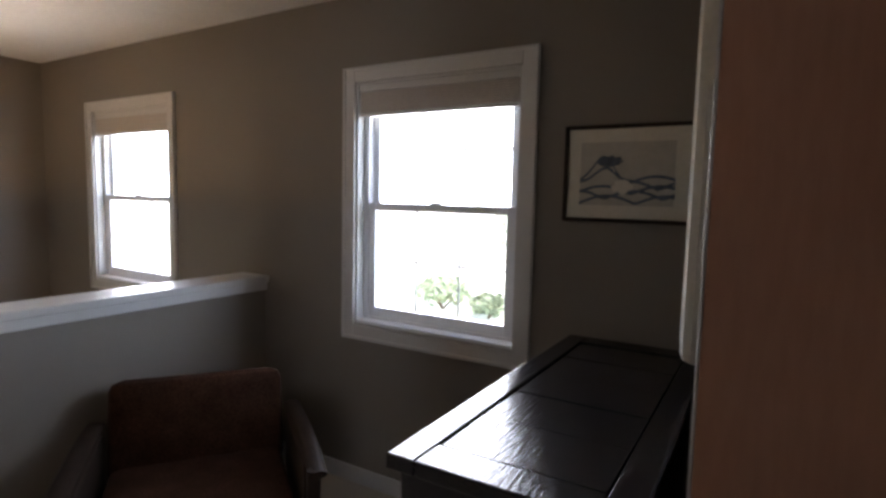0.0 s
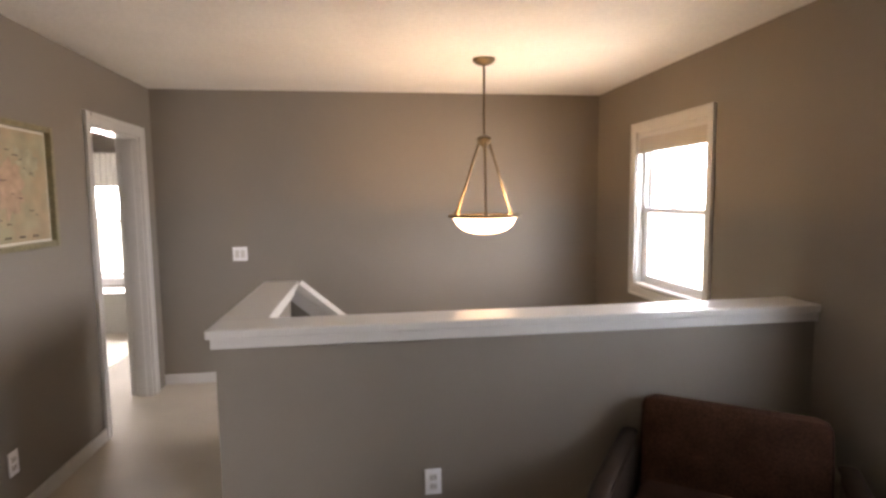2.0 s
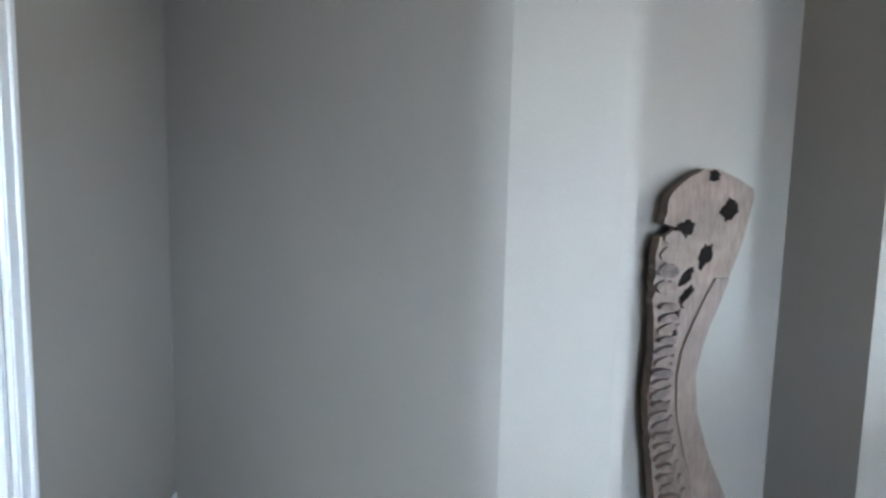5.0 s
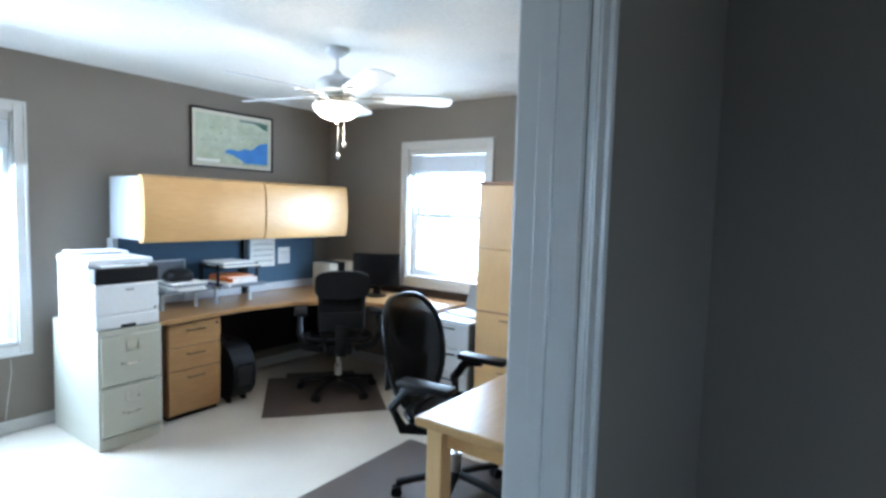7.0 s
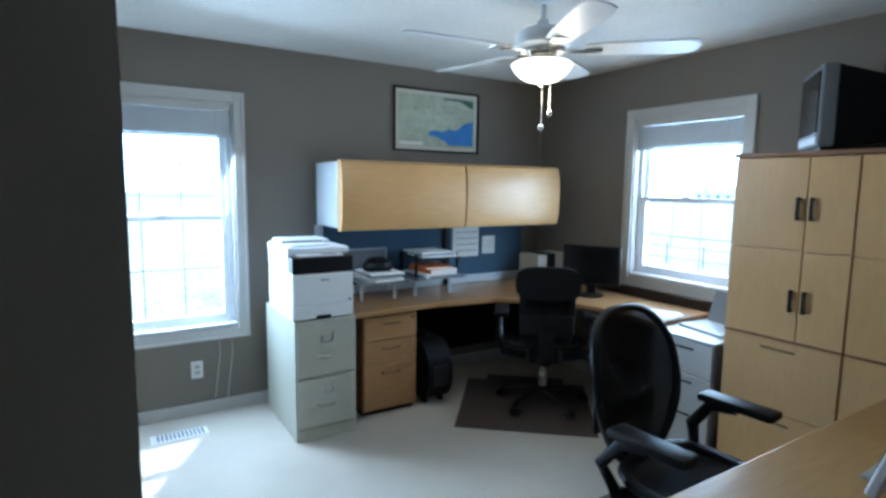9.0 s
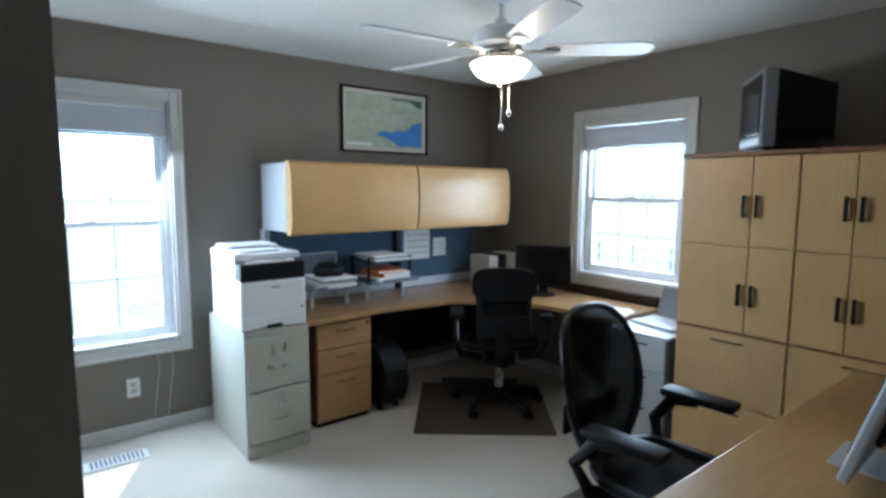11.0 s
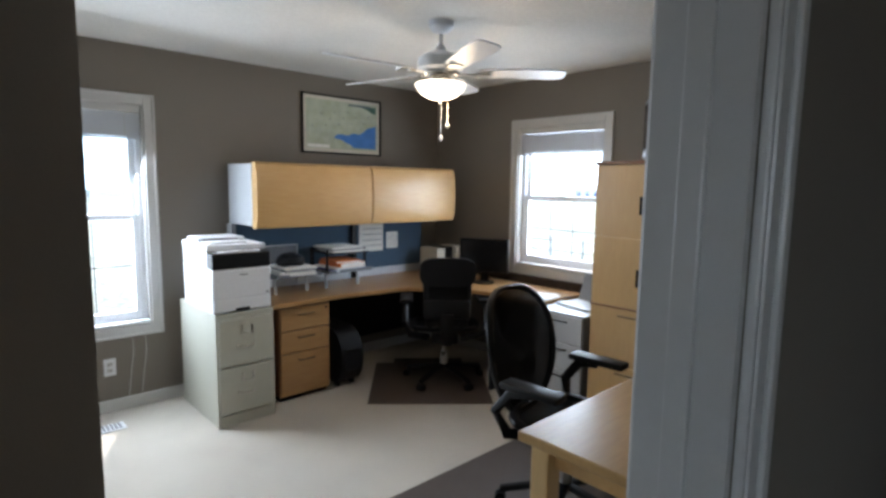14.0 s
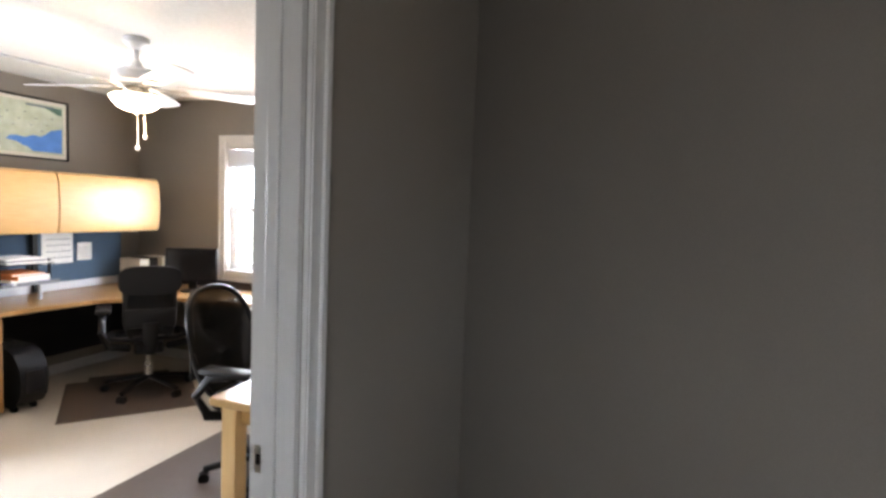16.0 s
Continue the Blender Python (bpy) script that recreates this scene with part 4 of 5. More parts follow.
part("left_body", B(0.30, 0.0, 0.28, 0.38, 0.44, 0.43, bevel=0.01), WHITEP, pr)
part("rear_body", B(0, 0, 0.28, 0.30, 0.22, 0.40, bevel=0.008), WHITEP, pr)
part("output_well", B(0.005, 0.22, 0.281, 0.30, 0.515, 0.287), GLOSSBLACK, pr)
part("well_back", B(0.005, 0.222, 0.287, 0.30, 0.23, 0.385), GLOSSBLACK, pr)
part("front_lip", B(0.003, 0.43, 0.277, 0.378, 0.534, 0.376, bevel=0.01), BLACK, pr, "black output bay across the front")
part("control_panel", B(0.06, 0.42, 0.377, 0.34, 0.525, 0.388, bevel=0.004), WHITEP, pr, "white tilted control panel")
part("display", B(0.1, 0.46, 0.3875, 0.19, 0.51, 0.389), GREYP, pr)
part("side_band", B(-0.001, 0.22, 0.284, 0.012, 0.43, 0.376, bevel=0.004), BLACK, pr)
part("scanner", B(0.0, 0.0, 0.385, 0.385, 0.46, 0.425, bevel=0.01), WHITEP, pr)
part("feeder", box(box(bmesh.new(), 0.05, 0.02, 0.425, 0.36, 0.25, 0.455, bevel=0.012), 0.1, 0.25, 0.425, 0.34, 0.40, 0.437, bevel=0.005), WHITEP, pr)
part("feeder_slot", B(0.1, 0.245, 0.43, 0.33, 0.254, 0.446), GREYP, pr)
part("paper_drawer", B(0.006, 0.525, 0.012, 0.374, 0.538, 0.085, bevel=0.006), WHITEP, pr)
part("drawer_grip", B(0.15, 0.535, 0.008, 0.24, 0.5405, 0.028, bevel=0.002), BLACK, pr)
part("front_panel", B(0.006, 0.525, 0.092, 0.374, 0.536, 0.27, bevel=0.006), WHITEP, pr)
part("badge", B(0.16, 0.535, 0.235, 0.21, 0.5372, 0.243), GREYP, pr)
part("power_button", rod(bmesh.new(), (0.03, 0.535, 0.11), (0.03, 0.54, 0.11), 0.008), GREYP, pr)
part("paper_output", B(0.06, 0.28, 0.289, 0.26, 0.49, 0.294), PAPER, pr)


def stack(name, label, x, y, z, items, seed):
    rng = random.Random(seed)
    for nm, w, d, h, m_ in items:
        s = thing(name if nm == "" else nm, label if nm == "" else nm.replace("_", " ") + " lying in a stack on the desk", "papers" if nm == "" else nm.split("_")[-1], facing(x + rng.uniform(-0.015, 0.015), y + rng.uniform(-0.015, 0.015), z, rng.uniform(-6, 6)))
        part("cover", B(-w / 2, -d / 2, 0, w / 2, d / 2, h, bevel=min(0.003, h / 3)), m_, s)
        if h > 0.012:
            part("pages", B(-w / 2 - 0.001, -d / 2 + 0.004, 0.003, w / 2 - 0.004, d / 2 + 0.001, h - 0.003), PAPER, s)
        z += h + 0.001
    return z


def tray(x0, x1, y0, y1, z):
    t = thing("paper_tray", "grey slotted paper tray on slim silver posts", "tray", Matrix.Translation((x0, y0, z)))
    w, d = x1 - x0, y1 - y0
    part("shelf", B(0, 0, 0.135, w, d, 0.143, bevel=0.002), GREYP, t)
    part("lip", B(0, d - 0.006, 0.143, w, d, 0.163, bevel=0.002), GREYP, t)
    for x in (0.04, w - 0.06):
        part("foot", B(x, d * 0.55, 0, x + 0.02, d * 0.62, 0.135, bevel=0.003), SILVER, t)


tray(-2.78, -2.42, -3.55, -3.22, 0.73)
tray(-3.24, -2.84, -3.55, -3.20, 0.73)
zt = stack("magazine", "pale magazine in a stack on the tray", -2.6, -3.37, 0.875, [("", 0.26, 0.30, 0.02, PAPER), ("", 0.27, 0.29, 0.014, PAPER), ("grey_folder", 0.25, 0.31, 0.012, GREYP), ("", 0.26, 0.29, 0.014, PAPER)], 3)
bg = thing("black_bag", "small black soft pouch on the magazines", "bag", Matrix.Translation((-2.6, -3.37, zt)))
bm = lathe(bmesh.new(), [(0.095, 0.0), (0.11, 0.03), (0.10, 0.06), (0.06, 0.085), (0.02, 0.09)], 20)
for v in bm.verts:
    v.co += Vector((0.012, 0.012, 0.012)) * noise.noise(v.co * 14)
part("pouch", bm, BLACK, bg, smooth=True)
zt = stack("paper_pile", "white papers piled on the tray", -3.04, -3.37, 0.875, [("blue_folder", 0.3, 0.31, 0.016, BLUEBOOK), ("", 0.29, 0.30, 0.012, PAPER), ("orange_folder", 0.24, 0.29, 0.03, ORANGE), ("orange_folder", 0.22, 0.28, 0.016, ORANGE)], 5)
t2 = thing("upper_tray", "black upper tray carrying papers", "tray", Matrix.Translation((-3.22, -3.55, 1.01)))
part("shelf", B(0, 0, 0, 0.36, 0.32, 0.008), BLACK, t2)
for x in (0.0, 0.35):
    part("side", B(x, 0.02, -0.135, x + 0.012, 0.06, 0.03), BLACK, t2)
    part("front_post", B(x, 0.26, -0.135, x + 0.012, 0.28, 0.03), BLACK, t2)
stack("paper_pile", "white papers piled on the upper tray", -3.04, -3.38, 1.019, [("", 0.29, 0.28, 0.014, PAPER), ("grey_folder", 0.28, 0.29, 0.01, GREYP), ("", 0.27, 0.28, 0.014, PAPER)], 8)

so = thing("file_sorter", "grey slotted file sorter standing behind the magazines", "sorter", Matrix.Translation((-2.78, -3.6, 0.731)))
part("back_plate", B(0, 0, 0.2, 0.34, 0.008, 0.33, bevel=0.002), GREYP, so)
for x in (0.0, 0.328):
    part("post", B(x, 0.0, 0, x + 0.012, 0.016, 0.34, bevel=0.002), SILVER, so)
part("top_rail", B(0.012, 0.001, 0.33, 0.328, 0.013, 0.34, bevel=0.002), SILVER, so)

# corner: boxes, monitor
for x, y, w, h, m_, lb in ((-4.07, -3.4, 0.1, 0.24, CREAM, "cream cardboard file box beside a black binder"), (-4.17, -3.4, 0.09, 0.25, BLACK, "black binder standing in the desk corner"), (-4.285, -3.36, 0.12, 0.25, CREAM, "cream cardboard file box in the desk corner")):
    fb = thing("file_box", lb, "box", Matrix.Translation((x, y, 0.731)))
    part("sides", B(-w / 2, -0.12, 0, w / 2, 0.12, h, bevel=0.003), m_, fb)
    part("label_patch", B(-w * 0.3, 0.12, h * 0.3, w * 0.3, 0.1215, h * 0.5), PAPER, fb)
mo = thing("desk_monitor", "black flat monitor on the desk corner", "monitor", facing(-4.07, -2.74, 0.731, -58) @ Matrix.Diagonal((0.84, 1, 0.92, 1)))
part("screen_case", box(bmesh.new(), -0.25, -0.02, 0.09, 0.25, 0.02, 0.41, bevel=0.006), BLACK, mo)
part("screen", B(-0.235, 0.0195, 0.105, 0.235, 0.0225, 0.395), GLOSSBLACK, mo)
part("edge_strip", B(0.247, -0.016, 0.10, 0.2525, 0.016, 0.40), GREYP, mo)
part("stand", B(-0.04, -0.05, 0.0, 0.04, -0.02, 0.2, bevel=0.006), BLACK, mo)
part("foot", lathe(bmesh.new(), [(0.11, 0), (0.11, 0.008), (0.03, 0.014)], 24), BLACK, mo, smooth=True)
tw = thing("computer_tower", "black computer tower with a rounded front under the desk", "computer", Matrix.Translation((-3.02, -3.45, 0)))
prof = [(0.0, 0.03), (0.30, 0.03), (0.37, 0.05), (0.42, 0.12), (0.435, 0.22), (0.42, 0.32), (0.36, 0.41), (0.28, 0.45), (0.0, 0.45)]
bm = bmesh.new()
sides = [[bm.verts.new((x, y, z)) for y, z in prof] for x in (0.0, 0.19)]
bm.faces.new(sides[0])
bm.faces.new(sides[1][::-1])
for i in range(len(prof)):
    k = (i + 1) % len(prof)
    bm.faces.new((sides[0][i], sides[1][i], sides[1][k], sides[0][k]))
part("case", bm, BLACK, tw, smooth=True)
part("front_grille", box(bmesh.new(), 0.03, 0.425, 0.14, 0.16, 0.438, 0.30, bevel=0.005), GLOSSBLACK, tw)
part("top_handle", tube(bmesh.new(), [(0.095, 0.06, 0.445), (0.095, 0.08, 0.475), (0.095, 0.2, 0.475), (0.095, 0.22, 0.445)], 0.01, 8), BLACK, tw, smooth=True)
for x in (0.02, 0.15):
    for y in (0.04, 0.29):
        part("foot", B(x, y, 0, x + 0.03, y + 0.05, 0.032, bevel=0.004), BLACK, tw)

# silver drawer unit with laptop
sf = thing("silver_drawer_unit", "silver steel three-drawer unit beside the desk", "drawers", Matrix.Translation((-4.30, -1.92, 0)))
part("body", B(0, 0, 0.03, 0.54, 0.38, 0.69, bevel=0.004), GREYP, sf, "dark steel sides")
part("top", B(-0.005, -0.002, 0.69, 0.555, 0.385, 0.705, bevel=0.003), SILVER, sf)
for z0, z1 in ((0.04, 0.30), (0.306, 0.49), (0.496, 0.684)):
    dr = part("drawer", B(0.54, 0.008, z0, 0.556, 0.372, z1, bevel=0.003), SILVER, sf)
    part("pull", B(0.555, 0.12, z1 - 0.045, 0.566, 0.26, z1 - 0.035, bevel=0.002), BLACK, dr)
part("plinth", B(0.02, 0.01, 0, 0.53, 0.37, 0.03), BLACK, sf)
lp = thing("laptop", "grey laptop standing open on the silver drawer unit", "laptop", facing(-4.03, -1.72, 0.706, 78))
part("keyboard_base", B(-0.16, -0.12, 0, 0.16, 0.11, 0.016, bevel=0.004), SILVER, lp)
part("lid", box(bmesh.new(), -0.16, 0, 0, 0.16, 0.012, 0.2, bevel=0.004, m=Matrix.Translation((0, 0.1, 0.016)) @ Matrix.Rotation(radians(-18), 4, "X")), GREYP, lp)
pp = thing("desk_papers", "loose white papers on the desk end by the window", "papers", facing(-3.98, -2.08, 0.7305, 12))
for k in range(4):
    part("sheet", box(bmesh.new(), -0.11, -0.1, 0.002 * k, 0.11, 0.12, 0.002 * k + 0.0015, m=Matrix.Rotation(radians(k * 9 - 12), 4, "Z")), PAPER, pp)

# tall cabinets along the west wall
def tall_cabinet(y0, w, split, label):
    t = thing("tall_cabinet", label, "cabinet", Matrix.Translation((XO + 0.012, y0, 0)), group="tall storage cabinets")
    d = 0.56
    part("body", B(0, 0.002, 0.0, d, w - 0.002, 1.70, bevel=0.003), MAPLEV, t)
    part("top", B(-0.004, -0.006, 1.70, d + 0.03, w - 0.0005, 1.722, bevel=0.004), CHERRY, t, "reddish brown top board")
    for z0, z1 in ((0.805, 1.245), (1.251, 1.694)):
        for k, (a0, a1) in enumerate(((0.004, split - 0.002), (split + 0.002, w - 0.004))):
            dd = part("door", B(d, a0, z0, d + 0.019, a1, z1, bevel=0.003), MAPLEV, t)
            part("handle", handle2(split - 0.03 if k == 0 else split + 0.03, d + 0.019, z0 + 0.2), BLACK, dd, "black bar handle")
    for z0, z1 in ((0.06, 0.42), (0.426, 0.795)):
        dr = part("drawer", B(d, 0.004, z0, d + 0.019, w - 0.006, z1, bevel=0.003), MAPLEV, t)
        part("handle", box(bmesh.new(), d + 0.019, w / 2 - 0.08, z1 - 0.05, d + 0.03, w / 2 + 0.08, z1 - 0.042, bevel=0.002), BRONZE, dr)
    part("moulding", B(d, 0.0, 0.795, d + 0.024, w - 0.002, 0.805), CHERRY, t)
    return t


def handle2(y, x, z):
    bm = bmesh.new()
    return box(box(box(bm, x + 0.014, y - 0.008, z - 0.055, x + 0.026, y + 0.008, z + 0.055, bevel=0.003), x, y - 0.006, z - 0.05, x + 0.015, y + 0.006, z - 0.04), x, y - 0.006, z + 0.04, x + 0.015, y + 0.006, z + 0.05)


tall_cabinet(-1.52, 0.56, 0.355, "maple cabinet with four doors and two drawers")
tall_cabinet(-0.959, 0.60, 0.22, "maple cabinet with four doors and two drawers")

tv = thing("tube_television", "grey tube television on top of the tall cabinets", "television", facing(-4.06, -1.13, 1.722, 36) @ Matrix.Diagonal((0.84, 0.74, 0.97, 1)))
# local -y is the screen side
part("front_case", box(bmesh.new(), -0.25, -0.23, 0.02, 0.25, -0.14, 0.41, bevel=0.012), GREYP, tv, "grey plastic front bezel")
bm = bmesh.new()
a = [bm.verts.new(p) for p in ((-0.24, -0.14, 0.03), (0.24, -0.14, 0.03), (0.24, -0.14, 0.40), (-0.24, -0.14, 0.40))]
b = [bm.verts.new(p) for p in ((-0.15, 0.23, 0.06), (0.15, 0.23, 0.06), (0.15, 0.23, 0.33), (-0.15, 0.23, 0.33))]
bm.faces.new(a)
bm.faces.new(b[::-1])
for i in range(4):
    bm.faces.new((a[i], b[i], b[(i + 1) % 4], a[(i + 1) % 4]))
part("rear_shell", bm, BLACK, tv, "dark tapered rear shell")
part("screen", box(bmesh.new(), -0.215, -0.238, 0.085, 0.215, -0.228, 0.38, bevel=0.004), GLOSSBLACK, tv)
part("control_strip", B(-0.215, -0.236, 0.035, 0.215, -0.228, 0.07, bevel=0.003), SILVER, tv)
part("base", B(-0.2, -0.2, 0, 0.2, 0.15, 0.03), BLACK, tv)
kn = thing("small_ornament", "small tan ornament on top of the cabinet", "ornament", Matrix.Translation((-3.87, -0.56, 1.722)))
part("figure", lathe(bmesh.new(), [(0.03, 0), (0.034, 0.03), (0.02, 0.05), (0.026, 0.075), (0.008, 0.095)], 16), OAK, kn, smooth=True)

# work table by the door
tb = thing("work_table", "maple work table with square legs", "table", Matrix.Translation((-3.78, -0.69, 0)))
part("tabletop", B(0, 0, 0.715, 1.75, 0.74, 0.75, bevel=0.006), TABLEWOOD, tb)
for x in (0.03, 1.64):
    for y in (0.03, 0.64):
        part("leg", B(x, y, 0, x + 0.07, y + 0.07, 0.715, bevel=0.004), MAPLEV, tb)
part("apron_front", B(0.10, 0.05, 0.63, 1.64, 0.068, 0.715), MAPLE, tb)
part("apron_back", B(0.10, 0.67, 0.63, 1.64, 0.688, 0.715), MAPLE, tb)
part("apron_end", B(1.655, 0.10, 0.63, 1.673, 0.64, 0.715), MAPLE, tb)

im = thing("slim_monitor", "slim silver all-in-one monitor tilted back on the table", "monitor", facing(-2.82, -0.42, 0.751, 2))
tilt = Matrix.Translation((0, 0.0, 0.035)) @ Matrix.Rotation(radians(-16), 4, "X")
part("display_case", box(bmesh.new(), -0.27, 0.0, 0.0, 0.27, 0.028, 0.49, bevel=0.007, m=tilt), SILVER, im)
part("screen", box(bmesh.new(), -0.255, -0.003, 0.075, 0.255, 0.001, 0.478, m=tilt), GLOSSBLACK, im)
part("rear_bulge", box(bmesh.new(), -0.15, 0.027, 0.08, 0.15, 0.05, 0.34, bevel=0.015, m=tilt), BLACK, im)
part("stand", tube(bmesh.new(), [(0, 0.09, 0.24), (0, 0.15, 0.12), (0, 0.15, 0.02), (0, 0.06, 0.008)], (0.07, 0.006), 8), SILVER, im)
part("foot", B(-0.1, -0.06, 0, 0.1, 0.17, 0.008, bevel=0.003), SILVER, im)
bx = thing("flat_box", "flat grey electronic box on the table", "box", facing(-2.30, -0.25, 0.751, -8))
part("lower_case", B(-0.12, -0.09, 0, 0.12, 0.09, 0.03, bevel=0.008), WHITEP, bx)
part("upper_case", B(-0.10, -0.08, 0.03, 0.11, 0.085, 0.055, bevel=0.008), GREYP, bx)
cb = thing("cable_loop", "loose white cable behind the monitor", "cable")
part("wire", tube(bmesh.new(), [(-2.55 + 0.06 * math.cos(i * 0.5), -0.18 + 0.03 * math.sin(i * 0.5) * (1 - i / 40), 0.757 + 0.004 * i) for i in range(26)], 0.004, 6), WHITEP, cb)

# mats, chairs
def floor_mat(m, w, d):
    t = thing("chair_mat", "thin brown chair mat lying on the carpet", "mat", m, group="chair mats")
    part("sheet", B(-w / 2, -d / 2, 0.001, w / 2, d / 2, 0.008, bevel=0.002), MATM, t)
    part("lip", B(-0.3, d / 2 - 0.01, 0.001, 0.3, d / 2 + 0.12, 0.0075, bevel=0.002), MATM, t)


floor_mat(facing(-3.45, -2.73, 0, 140), 0.90, 0.9)
floor_mat(facing(-2.58, -1.12, 0, 0), 1.25, 1.02)
office_chair(facing(-3.57, -2.69, 0, 140), "black task chair with an open back at the corner desk", 0.225, True)
office_chair(facing(-2.81, -1.01, 0, 4), "black mesh task chair drawn up to the work table", 0.265)

# ceiling fan
fn = thing("ceiling_fan", "white five-blade ceiling fan with a lit glass bowl", "fan", Matrix.Translation((-2.75, -1.88, 0)))
part("canopy", lathe(bmesh.new(), [(0.07, 2.438), (0.068, 2.41), (0.045, 2.385), (0.016, 2.375)], 24), WHITEP, fn, smooth=True)
part("downrod", rod(bmesh.new(), (0, 0, 2.27), (0, 0, 2.38), 0.012), WHITEP, fn)
part("rod_collar", lathe(bmesh.new(), [(0.014, 2.315), (0.028, 2.305), (0.03, 2.285), (0.016, 2.275)], 20), WHITEP, fn, smooth=True)
part("motor", lathe(bmesh.new(), [(0.03, 2.286), (0.045, 2.28), (0.085, 2.268), (0.12, 2.246), (0.128, 2.215), (0.124, 2.19), (0.1, 2.172), (0.06, 2.165)], 32), WHITEP, fn, smooth=True)
part("trim_ring", lathe(bmesh.new(), [(0.06, 2.168), (0.108, 2.164), (0.108, 2.153), (0.05, 2.148)], 32), CHROME, fn, smooth=True)
part("light_fitter", lathe(bmesh.new(), [(0.05, 2.152), (0.075, 2.145), (0.082, 2.118), (0.06, 2.1)], 28), CHROME, fn, smooth=True)
part("bowl", lathe(bmesh.new(), [(0.08, 2.113), (0.132, 2.112), (0.14, 2.104), (0.134, 2.092), (0.122, 2.072), (0.102, 2.052), (0.075, 2.038), (0.045, 2.03), (0.012, 2.027)], 36), FANBOWL, fn, "lit frosted glass bowl", smooth=True)
part("bowl_finial", lathe(bmesh.new(), [(0.006, 2.03), (0.013, 2.022), (0.012, 2.012), (0.005, 2.006)], 14), CHROME, fn, smooth=True)
for i in range(5):
    turn_ = Matrix.Rotation(2 * math.pi * i / 5 + 1.15, 4, "Z")
    arm = part("blade_iron", box(box(bmesh.new(), 0.09, -0.016, 2.158, 0.2, 0.016, 2.164, bevel=0.002), 0.19, -0.034, 2.159, 0.27, 0.034, 2.165, bevel=0.002), CHROME, fn)
    arm.data.transform(turn_)
    pts = [(0.2, -0.05), (0.3, -0.058), (0.5, -0.066), (0.62, -0.068), (0.675, -0.055), (0.69, -0.025), (0.69, 0.025), (0.675, 0.055), (0.62, 0.068), (0.5, 0.066), (0.3, 0.058), (0.2, 0.05)]
    bm = bmesh.new()
    lo = [bm.verts.new((x, y, -0.003)) for x, y in pts]
    hi = [bm.verts.new((x, y, 0.003)) for x, y in pts]
    bm.faces.new(lo)
    bm.faces.new(hi[::-1])
    for j in range(len(pts)):
        bm.faces.new((lo[j], hi[j], hi[(j + 1) % len(pts)], lo[(j + 1) % len(pts)]))
    bmesh.ops.transform(bm, matrix=turn_ @ Matrix.Translation((0, 0, 2.171)) @ Matrix.Rotation(radians(-11), 4, "X"), verts=bm.verts)
    part("blade", bm, WHITEP, arm)
for dx, zz in ((0.02, 1.82), (-0.03, 1.89)):
    pc = part("pull_chain", rod(bmesh.new(), (dx, 0.03, zz), (dx, 0.03, 2.035), 0.0025, n=6), CHROME, fn)
    part("pull_ball", lathe(bmesh.new(), [(0.003, zz + 0.012), (0.013, zz), (0.013, zz - 0.01), (0.003, zz - 0.022)], 12, Matrix.Translation((dx, 0.03, 0))), WHITEP, pc, smooth=True)
lamp("fan_bulb", "POINT", 8, (1.0, 0.8, 0.55), Matrix.Translation((-2.75, -1.88, 1.955)), radius=0.09)

vt = thing("floor_vent", "white floor register in the carpet below the window", "vent", Matrix.Translation((-1.30, -3.42, 0)))
part("rim", B(-0.16, -0.06, 0.0, 0.16, 0.06, 0.006, bevel=0.002), WHITEP, vt)
for i in range(12):
    part("louvre", B(-0.135 + i * 0.0225, -0.045, 0.006, -0.123 + i * 0.0225, 0.045, 0.0085), GREYP, vt)
cd = thing("blind_cords", "pale hanging blind cords below the office window", "cord")
for x in (-1.58, -1.66):
    part("cord", tube(bmesh.new(), [(x, YO + 0.03, 0.62), (x - 0.01, YO + 0.02, 0.4), (x - 0.005 + 0.02, YO + 0.02, 0.22), (x + 0.03, YO + 0.02, 0.1)], 0.0025, 6), TRIM, cd)

# bedroom glimpsed through the door
bdq = thing("bedroom_bench", "white storage bench under the bedroom window", "bench", Matrix.Translation((-3.5, 7.5, 0)))
part("box", B(0, 0, 0.0, 1.1, 0.45, 0.44, bevel=0.006), TRIM, bdq)
part("lid", B(-0.01, -0.01, 0.44, 1.11, 0.47, 0.48, bevel=0.008), TRIM, bdq)
bl_ = thing("bedroom_door", "white bedroom door swung open into the room", "door", facing(XW2 - 0.13, DOOR2[1] - 0.005, 0.01, 100))
part("leaf", B(0.0, 0.0, 0.0, 0.72, 0.036, 2.01, bevel=0.003), TRIM, bl_)
part("knob", lathe(bmesh.new(), [(0.012, 0), (0.012, 0.03), (0.028, 0.045), (0.026, 0.062), (0.01, 0.07)], 16, Matrix.Translation((0.65, 0.036, 0.94)) @ Matrix.Rotation(radians(-90), 4, "X")), CHROME, bl_, "nickel door knob", smooth=True)
br = thing("bedroom_rug", "pale green rug on the bedroom carpet", "rug", Matrix.Translation((-2.75, 6.5, 0)))
part("pile", B(-0.6, -0.5, 0.001, 0.6, 0.5, 0.012, bevel=0.004), SAGE, br)
vl = thing("window_valance", "white fabric valance over the bedroom window", "valance", Matrix.Translation((-3.6, 7.9, 1.72)))
bm = bmesh.new()
for i in range(18):
    rod(bm, (0.05 + i * 0.07, 0.03 + 0.012 * (i % 2), 0.0), (0.05 + i * 0.07, 0.03 + 0.012 * (i % 2), 0.40), 0.042, 0.036, 8)
part("folds", bm, PAPER, vl, smooth=True)
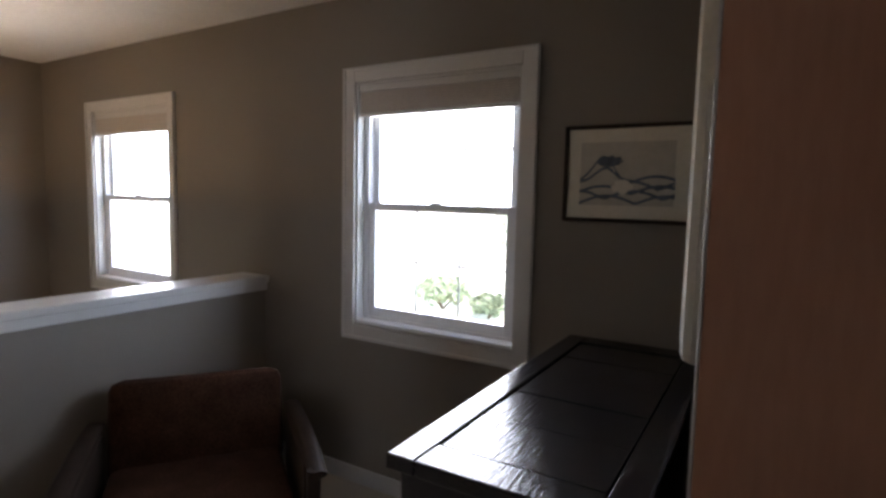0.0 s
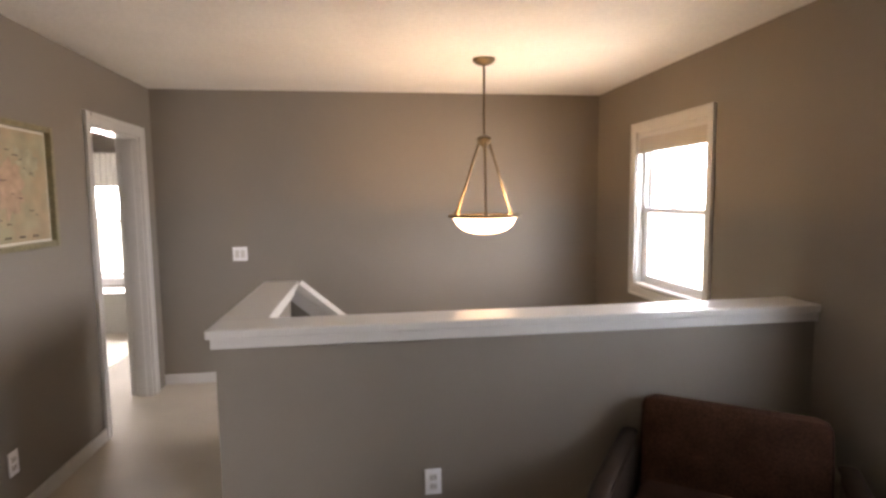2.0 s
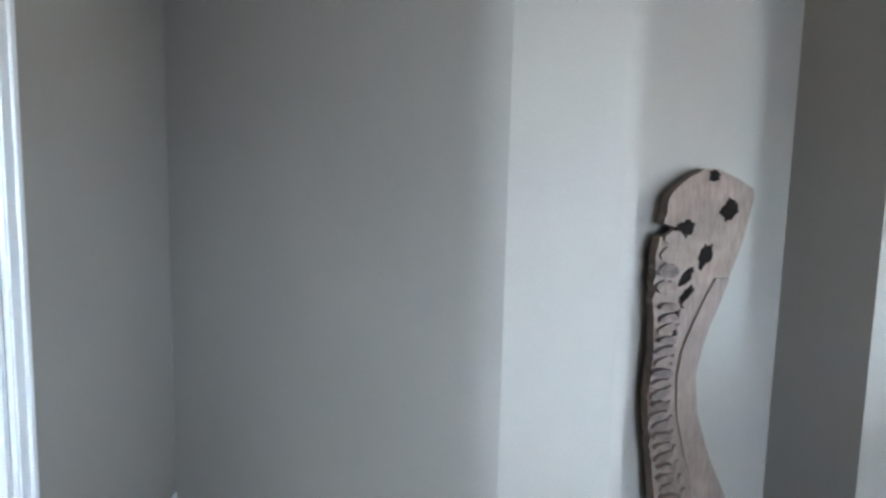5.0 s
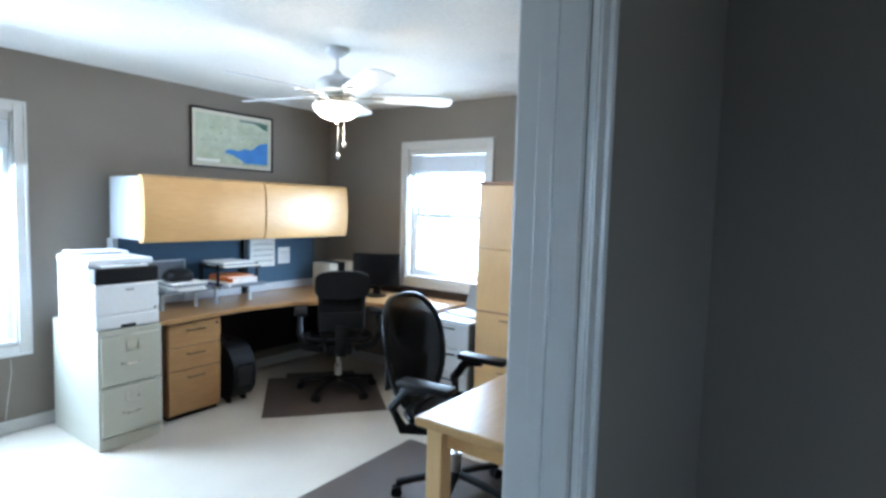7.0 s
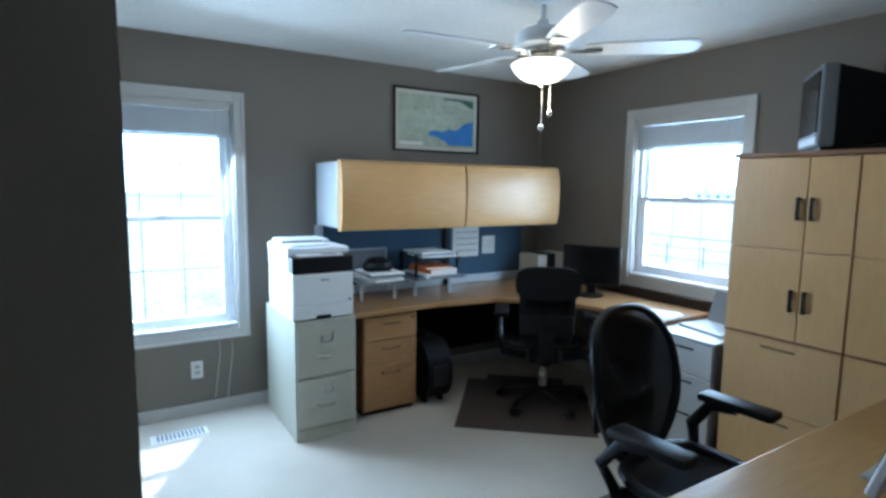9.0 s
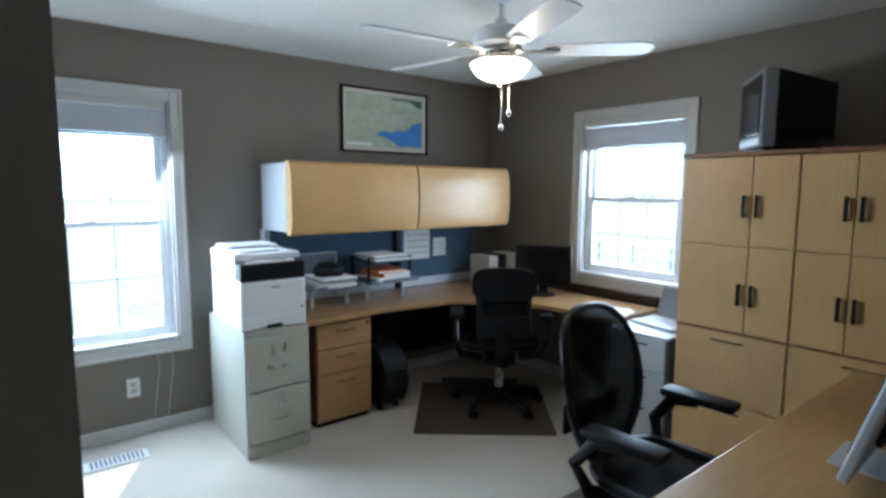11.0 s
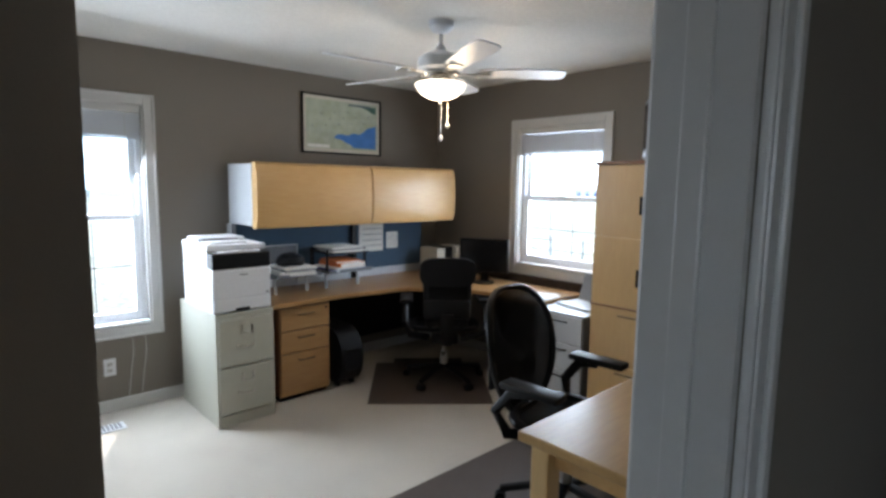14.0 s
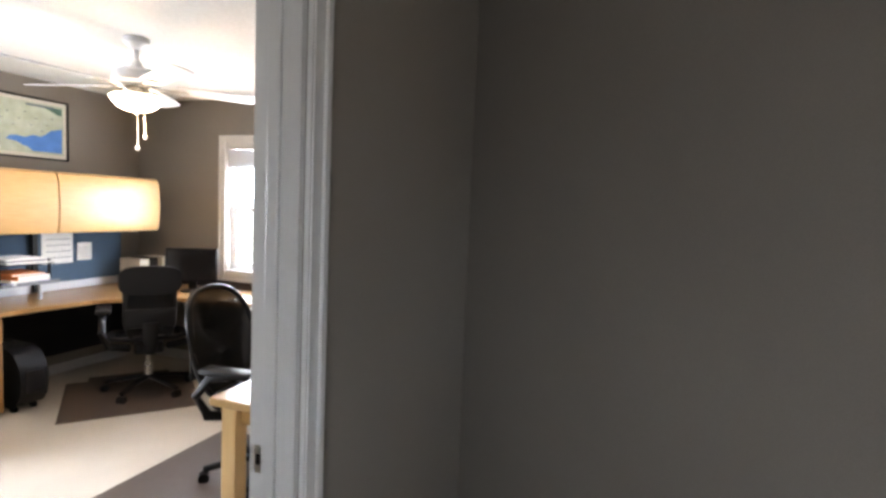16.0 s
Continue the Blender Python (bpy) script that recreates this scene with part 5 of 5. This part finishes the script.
part("curtain_rod", rod(bmesh.new(), (-0.02, 0.03, 0.41), (1.32, 0.03, 0.41), 0.014), CHROME, vl)

# ---- outdoors ----
def shrub(x, y, r, h, seed, leaves=900):
    rng = random.Random(seed)
    s = thing("shrub", "leafy green garden shrub on the lawn", "shrub", Matrix.Translation((x, y, -3.0)), group="garden shrubs")
    bm = bmesh.new()
    for k in range(6):
        a = rng.uniform(0, 6.28)
        rod(bm, (0, 0, 0), (math.cos(a) * r * 0.5, math.sin(a) * r * 0.5, h * 0.6), 0.04, 0.012, 6)
    part("stems", bm, SHRUBBARK, s)
    vs, fs = [], []
    for k in range(leaves):
        a, b = rng.uniform(0, 6.28), rng.uniform(-0.9, 1)
        q = rng.uniform(0.55, 1.0) * (0.8 + 0.35 * noise.noise(Vector((a * 1.3, b * 2, seed))))
        c = Vector((math.cos(a) * math.sqrt(1 - b * b) * r * q, math.sin(a) * math.sqrt(1 - b * b) * r * q, h * 0.55 + b * q * h * 0.5))
        u = Vector((rng.uniform(-1, 1), rng.uniform(-1, 1), rng.uniform(-1, 1))).normalized() * 0.13
        w = u.cross(Vector((rng.uniform(-1, 1), rng.uniform(-1, 1), rng.uniform(-1, 1)))).normalized() * 0.07
        i = len(vs)
        vs += [c - u, c + w, c + u, c - w]
        fs.append((i, i + 1, i + 2, i + 3))
    me = bpy.data.meshes.new("crown")
    me.from_pydata(vs, [], fs)
    me.materials.append(LEAF)
    ob = new("crown", me)
    ob.parent = s


shrub(19.0, 11.7, 1.5, 1.4, 1, 700)
shrub(18.5, 9.4, 0.9, 1.0, 2)
shrub(27.0, 12.5, 1.2, 4.8, 5, 420)
shrub(-12.0, -6.25, 0.8, 2.7, 4)
fe = thing("rail_fence", "grey wooden rail fence across the field", "fence")
for i in range(26):
    part("post", B(-30.04, -40 + i * 2.4, -3.0, -29.96, -39.92 + i * 2.4, -1.7), GREYP, fe)
for z in (-2.6, -1.95):
    part("rail", B(-30.02, -40, z, -29.98, 20, z + 0.05), GREYP, fe)
for x, y, w, d, hh in ((-180, -112, 14, 11, 3.4), (-210, -70, 16, 12, 3.6), (-190, -160, 14, 10, 3.4)):
    hs = thing("distant_house", "pale sided house far across the field", "house", Matrix.Translation((x, y, -3.0)), group="distant houses")
    part("wall", B(0, 0, 0, d, w, hh), SIDING, hs)
    part("roof", prism(bmesh.new(), [(-0.5, hh), (d / 2, hh + 2), (d + 0.5, hh)], w, Matrix.Identity(4)), SIDING, hs)
    for k in range(4):
        part("window", B(d - 0.05, 1.5 + k * (w - 4) / 3, 1.2, d + 0.05, 2.7 + k * (w - 4) / 3, 2.6), BLUEBOOK, hs)
